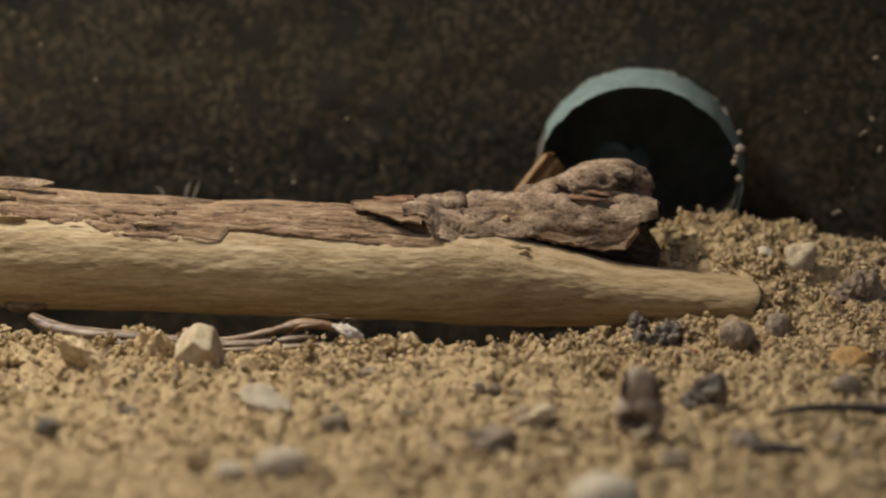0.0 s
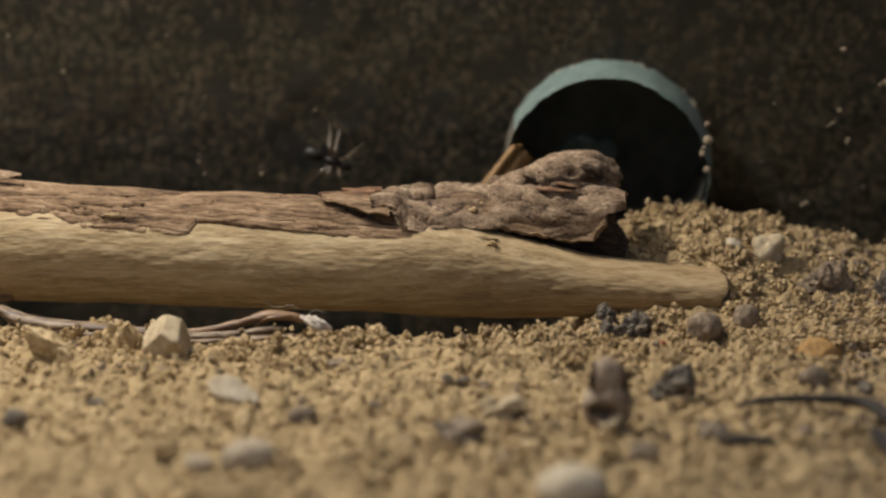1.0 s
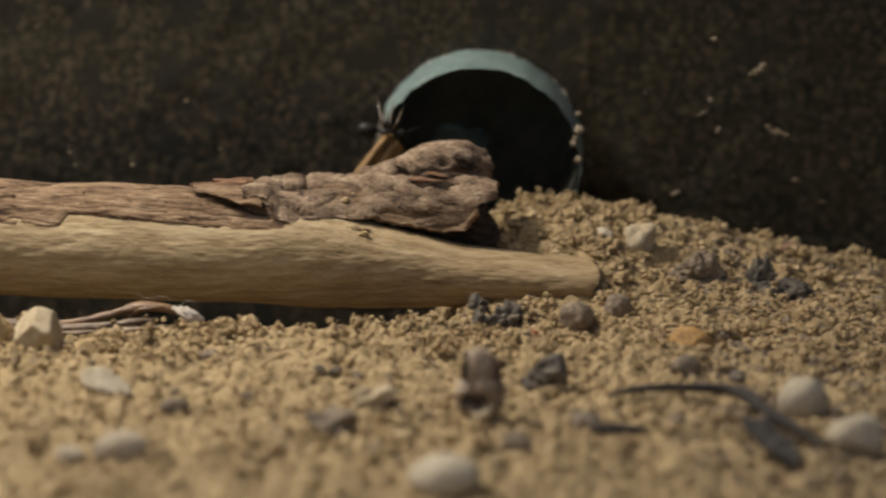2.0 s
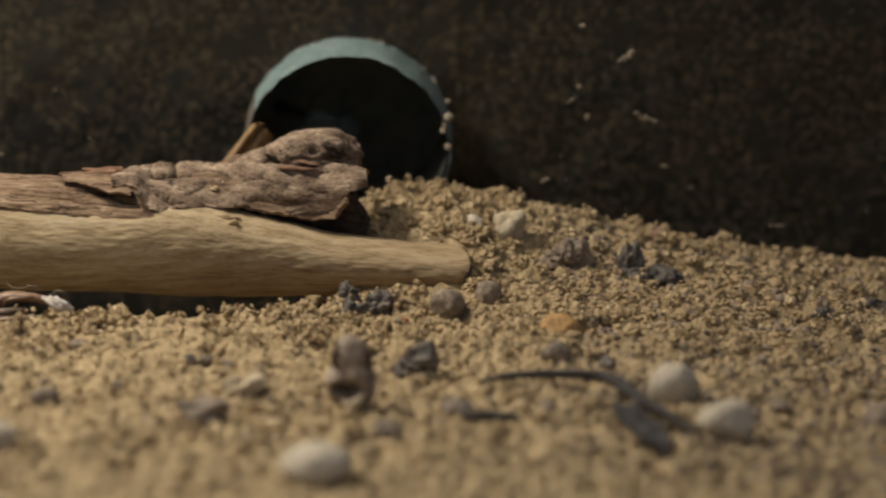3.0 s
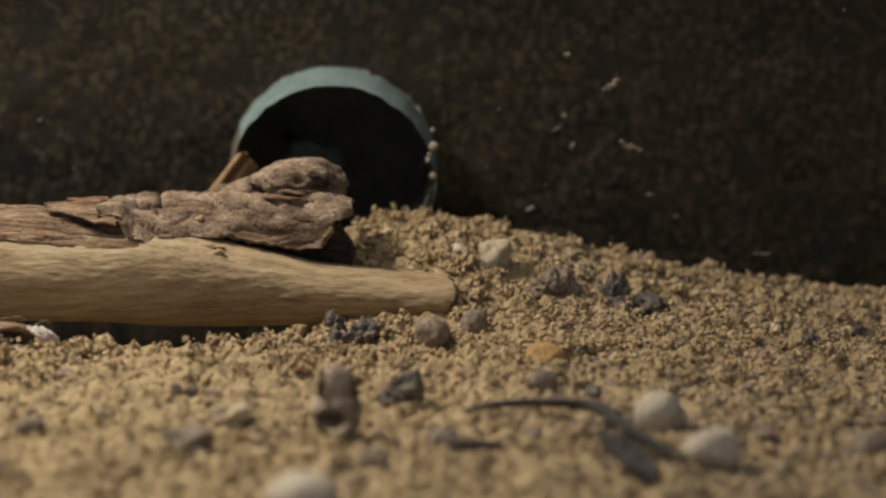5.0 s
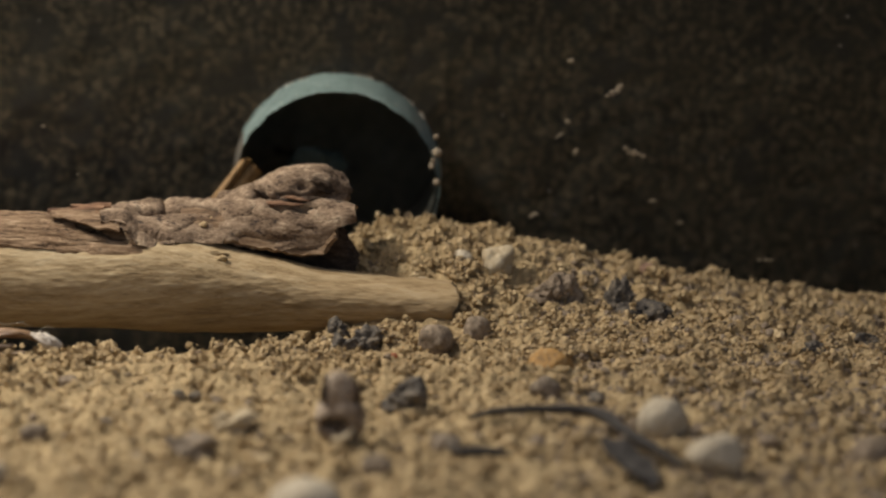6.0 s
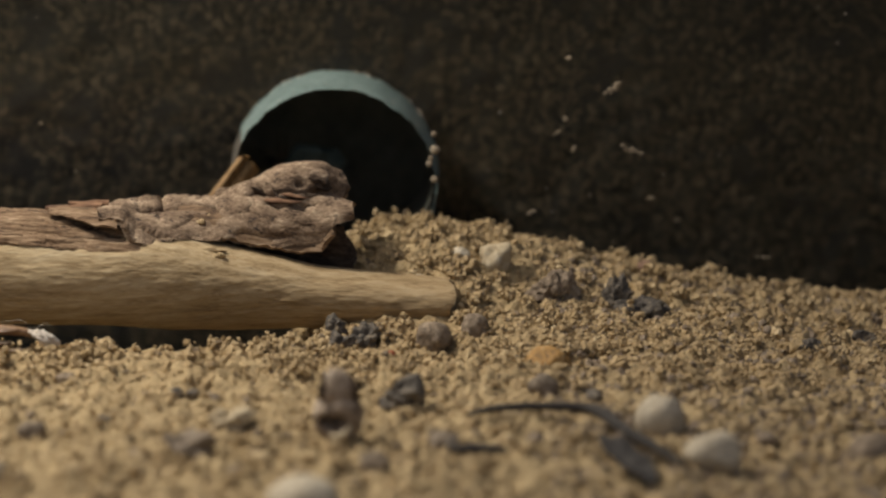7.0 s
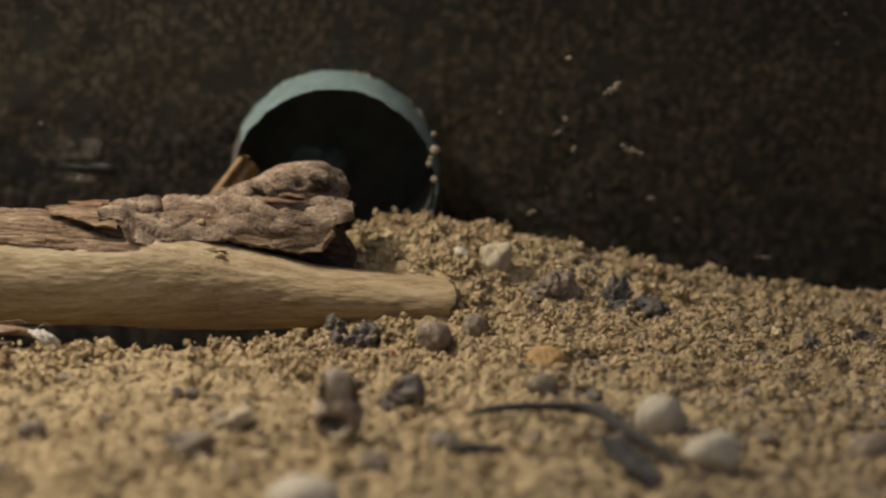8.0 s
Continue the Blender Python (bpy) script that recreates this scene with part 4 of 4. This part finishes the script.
def dry_grass():
    root = empty("dry_grass", -68, -36, 0)
    tagged(root, "dry curled grass blades with a white fluffy tip", "grass")
    o = np.array([-68, -36, 0.0])
    for i, (pts, r) in enumerate((
            ([(-88.8, -36, 2.4), (-86.5, -36.5, 1.3), (-82, -37.5, 0.7), (-76, -38, 0.6), (-70, -38.5, 0.3), (-64, -38, 0.0)], [0.8, 1.5, 1.4, 1.1, 0.9, 0.4]),
            ([(-85, -37.5, 0.3), (-77, -39, 0.0), (-70, -40, -0.1), (-64, -39, 0.1), (-58, -38.5, 0.4)], [0.4, 0.8, 0.9, 0.75, 0.45]),
            ([(-69, -38, 0.0), (-62, -38, 0.5), (-58, -37.6, 1.4), (-55.5, -37.4, 2.3), (-52.5, -37.4, 2.5), (-49.5, -37.5, 1.6)], [0.5, 0.8, 0.95, 1.0, 1.0, 0.6]),
            ([(-68, -39.5, -0.2), (-60, -39.2, 0.2), (-56, -38.6, 0.6), (-53, -38.4, 1.0)], [0.5, 0.7, 0.8, 0.4]),
            ([(-66, -40.5, -0.2), (-60, -40.4, 0.0), (-54, -39.6, 0.2), (-51.5, -39.2, 0.4)], [0.3, 0.45, 0.5, 0.25]),
            ([(-57, -38, 0.8), (-54.5, -38.2, 2.4), (-52, -38, 2.6)], [0.25, 0.5, 0.3]))):
        v, f = tube(pts, r, 12, 0.6)
        v = v + 0.2 * vnoise(v * np.array([0.2, 1, 1]), 0.5, 260 + i)[:, None] * np.array([0, 0.5, 1.0])
        part("blade", v - o, f, STALK if i in (2, 5) else GRASS, root)
    v, f = lump((3.4, 1.6, 1.5), 191, 0.5)
    r = np.array(Euler((0, radians(30), 0)).to_matrix())
    part("tip", v @ r.T + np.array([-49.0, -38, 1.6]) - o, f, PALE, root, "white fluffy tip")
    for i, pts in enumerate(([(-55.5, -35, 3.4), (-54.6, -35, 2.7), (-53.4, -35, 2.8), (-52.3, -35, 3.1), (-51.2, -35, 2.4)],
                             [(-50, -36, 2.2), (-49, -36, 2.9), (-48.2, -36, 2.4)])):
        v, f = tube(pts, 0.025, 5)
        part("hair", v - o, f, PALE, root, "fine pale hair")


def straw():
    root = empty("straw", -27.0, -2, 13)
    tagged(root, "split yellow-brown straw leaning on the glass", "straw")
    o = np.array([-27.0, -2, 13.0])
    for k, (a0, a1, b0, b1) in enumerate((((-36.6, -5.5, 5.2), (-28.2, -1.6, 15.4), (-34.4, -5.2, 5.2), (-26.7, -1.2, 15.2)),
                                          ((-34.6, -5.2, 5.2), (-26.9, -1.2, 14.9), (-32.5, -4.7, 5.2), (-25.4, -0.8, 13.3)))):
        u, w = np.linspace(0, 1, 30)[:, None, None], np.linspace(0, 1, 14)[None, :, None]
        left = np.array(a0) * (1 - u) + np.array(a1) * u
        right = np.array(b0) * (1 - u) + np.array(b1) * u
        g = left * (1 - w) + right * w + np.sin(math.pi * w) * np.array([0.0, -0.75, 0.25])
        p = g.reshape(-1, 3)
        g = g + (0.12 * vnoise(p * np.array([1, 1, 0.2]), 0.6, 250 + k)).reshape(30, 14)[..., None] * np.array([0, -1, 0])
        v, f = shell(g, -0.3)
        part("half", v + np.array([1.6, 0, 0.2]) - o, f, STRAW, root)


def wall_flecks():
    """Bits of dry plant and sand stuck to the wall."""
    for i, (x, z, ln, w, a) in enumerate(((22.1, 24.4, 2.6, 0.7, 40), (24.6, 16.1, 3.4, 0.6, -22), (42.0, 1.6, 2.0, 0.35, 2), (11.6, 7.8, 1.2, 0.5, 30),
                                          (15.9, 20.2, 0.9, 0.4, 70), (14.8, 18.4, 1.1, 0.4, 40), (17.0, 16.3, 0.8, 0.5, 80), (27.1, 9.6, 0.9, 0.3, 0),
                                          (30.8, 6.7, 1.1, 0.25, 5), (16.2, 28.4, 0.7, 0.5, 10), (-85.4, 24.6, 0.8, 0.5, 20), (-92.6, 29.2, 0.7, 0.5, 60),
                                          (-67.8, 12.6, 0.7, 0.5, 10), (-67.1, 10.9, 0.9, 0.5, 40), (-59.6, 11.0, 0.8, 0.6, 70), (-52.4, 19.6, 0.6, 0.5, 0),
                                          (-96.0, 33.4, 0.9, 0.4, -10), (-70.5, 24.2, 0.5, 0.4, 0), (-66.9, 21.2, 0.6, 0.3, 30), (-48.0, 13.2, 0.5, 0.4, 0))):
        if i > 9:
            ln, w = ln * 0.6, w * 0.6
        rng = np.random.RandomState(300 + i)
        vs, fs, n = [], [], 0
        for _ in range(3 + int(5 * ln)):
            q, tri = lump(tuple(w * rng.uniform(0.35, 0.8, 3) * np.array([1.4, 0.5, 1.0])), rng.randint(999), 0.4, 2)
            vs.append(q + np.array([rng.uniform(-0.5, 0.5) * ln, rng.uniform(-0.1, 0.0), rng.normal() * 0.22 * w]))
            fs.append(tri + n)
            n += len(q)
        v, f = np.concatenate(vs), np.concatenate(fs)
        r = np.array(Euler((0, radians(-a), 0)).to_matrix())
        ob = part("fleck", v @ r.T, f, DEBRIS)
        ob.location = (x * MM, -0.12 * MM, z * MM)
        tagged(ob, "pale fleck of dry debris stuck to the wall", "debris", "flecks on the wall")
    vs, fs, n = [], [], 0
    rng = np.random.RandomState(9)
    base, tri = ICO[1]
    for i in range(70):
        x, z = rng.uniform(-105, 62), rng.uniform(2, 42)
        if math.hypot(x - HOLE_X, z - HOLE_Z) < HOLE_R + 0.5:
            continue
        r = 0.04 + 0.09 * rng.rand() ** 3
        vs.append(base * r * rng.uniform(0.7, 1.4, 3) * np.array([1, 0.6, 1]) + np.array([x, -0.05, z]))
        fs.append(tri + n)
        n += len(base)
    ob = part("wall_sand", np.concatenate(vs), np.concatenate(fs), PALE)
    tagged(ob, "fine sand grains stuck to the wall", "sand", kind="stuff")


# ---------------------------------------------------------------- soil crumbs
def crumbs():
    rng = np.random.RandomState(4)
    shapes = {1: [], 2: [], 3: []}
    for level in (1, 2, 3):
        v, f = ICO[level]
        for k in range(14):
            d = 1 + (0.7, 0.6, 0.16)[level - 1] * (rng.rand(len(v)) - 0.5) + 0.55 * vnoise(v + k * 5.1, 0.8, 400 + k)
            if level == 3:
                d = d + 0.4 * vnoise(v + k * 3.7, 0.36, 430 + k)
            shapes[level].append(v * d[:, None] * rng.uniform(0.62, 1.3, 3))
    rows = []

    def scatter(count, x0, x1, y0, y1, r0, r1, power):
        x, y = rng.uniform(x0, x1, count), rng.uniform(y0, y1, count)
        r = r0 + (r1 - r0) * rng.rand(count) ** power
        z = soil_height(x, y) + r * rng.uniform(-0.85, 0.1, count)
        rows.append(np.stack([x, y, z, r], 1))

    def heaps(count, x0, x1, y0, y1, size, each):
        for _ in range(count):
            x, y = rng.uniform(x0, x1), rng.uniform(y0, y1)
            s = size * rng.uniform(0.5, 1.2)
            q = rng.normal(size=(each, 3)) * np.array([0.5, 0.5, 0.42]) * s
            z = soil_height(np.array([x]), np.array([y]))[0]
            rows.append(np.stack([x + q[:, 0], y + q[:, 1], z + np.abs(q[:, 2]), s * rng.uniform(0.11, 0.36, each)], 1))
    scatter(6000, -106, 62, -104, -30, 0.12, 0.36, 2.0)
    scatter(7500, -20, 62, -40, -0.5, 0.10, 0.34, 1.6)
    scatter(4000, -60, 62, -54, -30, 0.10, 0.3, 1.5)
    scatter(5200, -106, 62, -80, -33, 0.3, 0.66, 1.8)
    scatter(1200, -106, 62, -104, -78, 0.4, 0.85, 1.8)
    scatter(2600, -16, 62, -35, -0.7, 0.24, 0.55, 1.7)
    scatter(2200, -106, -10, -42, -32, 0.12, 0.4, 2.0)
    heaps(120, -106, 62, -90, -36, 1.25, 22)
    heaps(160, -106, 62, -50, -34, 1.25, 26)
    heaps(240, -16, 62, -36, -1, 1.2, 26)
    heaps(70, -16, 8, -18, -3, 1.15, 34)
    heaps(150, -14, 62, -5, -0.6, 1.1, 26)
    scatter(2600, -21, -8, -27, -3, 0.2, 0.5, 1.6)
    scatter(900, -14, 60, -34, -0.9, 0.45, 0.73, 1.4)
    heaps(60, -20, -9, -24, -4, 1.2, 26)
    heaps(60, -106, -10, -40, -35, 1.1, 22)
    lay(rng, shapes, np.concatenate(rows), "soil_crumbs", CRUMB, "loose tan crumbs and grains of dry soil")
    rows.clear()
    scatter(420, -106, 20, -104, -34, 0.2, 0.55, 2.0)
    scatter(3600, 12, 62, -100, -1, 0.2, 0.6, 1.8)
    lay(rng, shapes, np.concatenate(rows), "dark_grains", HUSK, "scattered grey-brown grains in the soil")


def lay(rng, shapes, rows_all, name, mat, label):
    vs, fs, n = [], [], 0
    for x, y, z, r in rows_all:
        mid, half = branch_section(x)
        inside_branch = x < 1.2 and ((y + 22) / (max(half, 5.5) + 0.2)) ** 2 + ((z - mid) / half) ** 2 < 1
        over_hollow = -112 < x < -16 and -33.7 < y and (x < -24 or y < -27)
        if inside_branch or over_hollow or y > -r:
            continue
        level = 3 if r > 0.8 else (2 if r > 0.36 else 1)
        v = shapes[level][rng.randint(14)]
        a, b = rng.uniform(0, 2 * math.pi, 2)
        ca, sa, cb, sb = math.cos(a), math.sin(a), math.cos(b), math.sin(b)
        m = np.array([[ca, -sa, 0], [sa, ca, 0], [0, 0, 1]]) @ np.array([[1, 0, 0], [0, cb, -sb], [0, sb, cb]])
        vs.append(v @ m.T * r + np.array([x, y, z]))
        fs.append(ICO[level][1] + n)
        n += len(v)
    ob = part(name, np.concatenate(vs), np.concatenate(fs), mat, smooth=False)
    tagged(ob, label, "soil", kind="stuff")


# ---------------------------------------------------------------- ant
def ant():
    root = new("ant")
    root.empty_display_size = 0.002
    tagged(root, "glossy black ant walking on the wall", "ant")
    body = {}
    for name, at, size in (("gaster", (-2.6, 0, 0.1), (2.7, 1.9, 1.8)), ("petiole", (-1.15, 0, -0.05), (0.5, 0.5, 0.8)),
                           ("thorax", (0.1, 0, 0.05), (2.2, 1.05, 1.1)), ("head", (1.85, 0, 0), (1.5, 1.4, 1.0))):
        v, f = lump(size, 500, 0.02, 3)
        body[name] = part(name, v + np.array(at), f, ANT, root)
    for s in (1, -1):
        v, f = tube([(2.4, 0.25 * s, 0.1), (3.0, 0.9 * s, 0.5), (3.5, 1.1 * s, 0.3), (4.3, 1.25 * s, -0.1)], [0.09, 0.08, 0.08, 0.1], 6)
        part("antenna", v, f, ANT, body["head"])
        v, f = tube([(2.45, 0.3 * s, -0.1), (2.8, 0.28 * s, -0.15), (3.0, 0.05 * s, -0.15)], [0.16, 0.13, 0.05], 6)
        part("mandible", v, f, ANT, body["head"])
    legs = []
    for s in (1, -1):
        for k, (x, sweep) in enumerate(((0.7, 1.5), (0.15, 0.1), (-0.4, -2.0))):
            v, f = tube([(0, 0.25 * s, -0.2), (sweep * 0.35, 1.5 * s, 0.95), (sweep * 0.42, 1.75 * s, 0.95), (sweep * 0.8, 3.0 * s, -0.9), (sweep * 1.1, 3.9 * s, -1.6)],
                        [0.16, 0.15, 0.13, 0.09, 0.05], 7)
            leg = part("leg", v, f, LEG, root)
            legs.append((leg, x, s, k))
    return root, legs


ground()
wall()
pane()
burrow()
branch()
pebbles()
husk()
dark_twig()
dry_grass()
straw()
wall_flecks()
crumbs()
ANT_THING, ANT_LEGS = ant()


def motions():
    # seconds, place in mm, heading in the wall's plane, lean out of it
    way = [(0.0, -74, -1.9, 7.0, 4), (0.2, -67, -1.9, 6.8, 4), (0.4, -59, -1.9, 7.8, 30), (0.5, -56, -1.9, 9.4, 48), (0.7, -51.2, -1.9, 14.2, 60), (0.8, -51.3, -1.9, 14.8, 80),
           (0.9, -51.2, -1.9, 14.7, 40), (1.0, -50.0, -1.9, 13.2, -20), (1.1, -46.8, -1.9, 13.0, -5), (1.2, -45.2, -1.9, 12.6, 5), (1.3, -42.2, -1.9, 12.6, 10),
           (1.4, -39.8, -1.9, 12.6, 14), (1.5, -35.4, -1.9, 13.9, 24), (1.6, -31.7, -1.9, 15.2, 30), (1.7, -29.0, -1.9, 15.8, 22), (1.8, -27.5, -1.9, 15.7, 8),
           (1.9, -26.9, -1.6, 15.8, 0), (2.0, -26.1, -0.6, 15.7, -8), (2.2, -23.0, 3.0, 14.0, -20), (2.6, -21.5, 12.0, 12.5, -20), (3.6, -20, 28, 10, 0),
           (4.4, -19, 30, 9, 80), (5.2, -20, 30, 9, 150), (6.6, -21, 20, 10, 170), (7.5, -22.8, 2.0, 14.5, 160), (7.6, -25.2, -1.2, 15.8, 165), (7.7, -26.7, -1.9, 16.0, 180),
           (7.8, -30.4, -1.9, 14.1, 195), (7.9, -35.7, -1.9, 13.3, 184), (8.0, -46.8, -1.9, 14.0, 178)]
    walk(ANT_THING, [(t, Matrix.Translation((x * MM, y * MM, z * MM)) @ Matrix.Rotation(radians(-h), 4, "Y") @ Matrix.Rotation(radians(90), 4, "X"))
                     for t, x, y, z, h in way])
    times = [0.1 * i for i in range(23)] + [3.0, 7.4, 7.5, 7.6, 7.7, 7.8, 7.9, 8.0]
    for leg, x, s, k in ANT_LEGS:
        beat = 1 if (k + (s > 0)) % 2 else -1
        walk(leg, [(t, pose(x * MM, 0, 0, 0, 0, 13 * beat * math.sin(t * 17.0 + 0.6 * k))) for t in times])


motions()
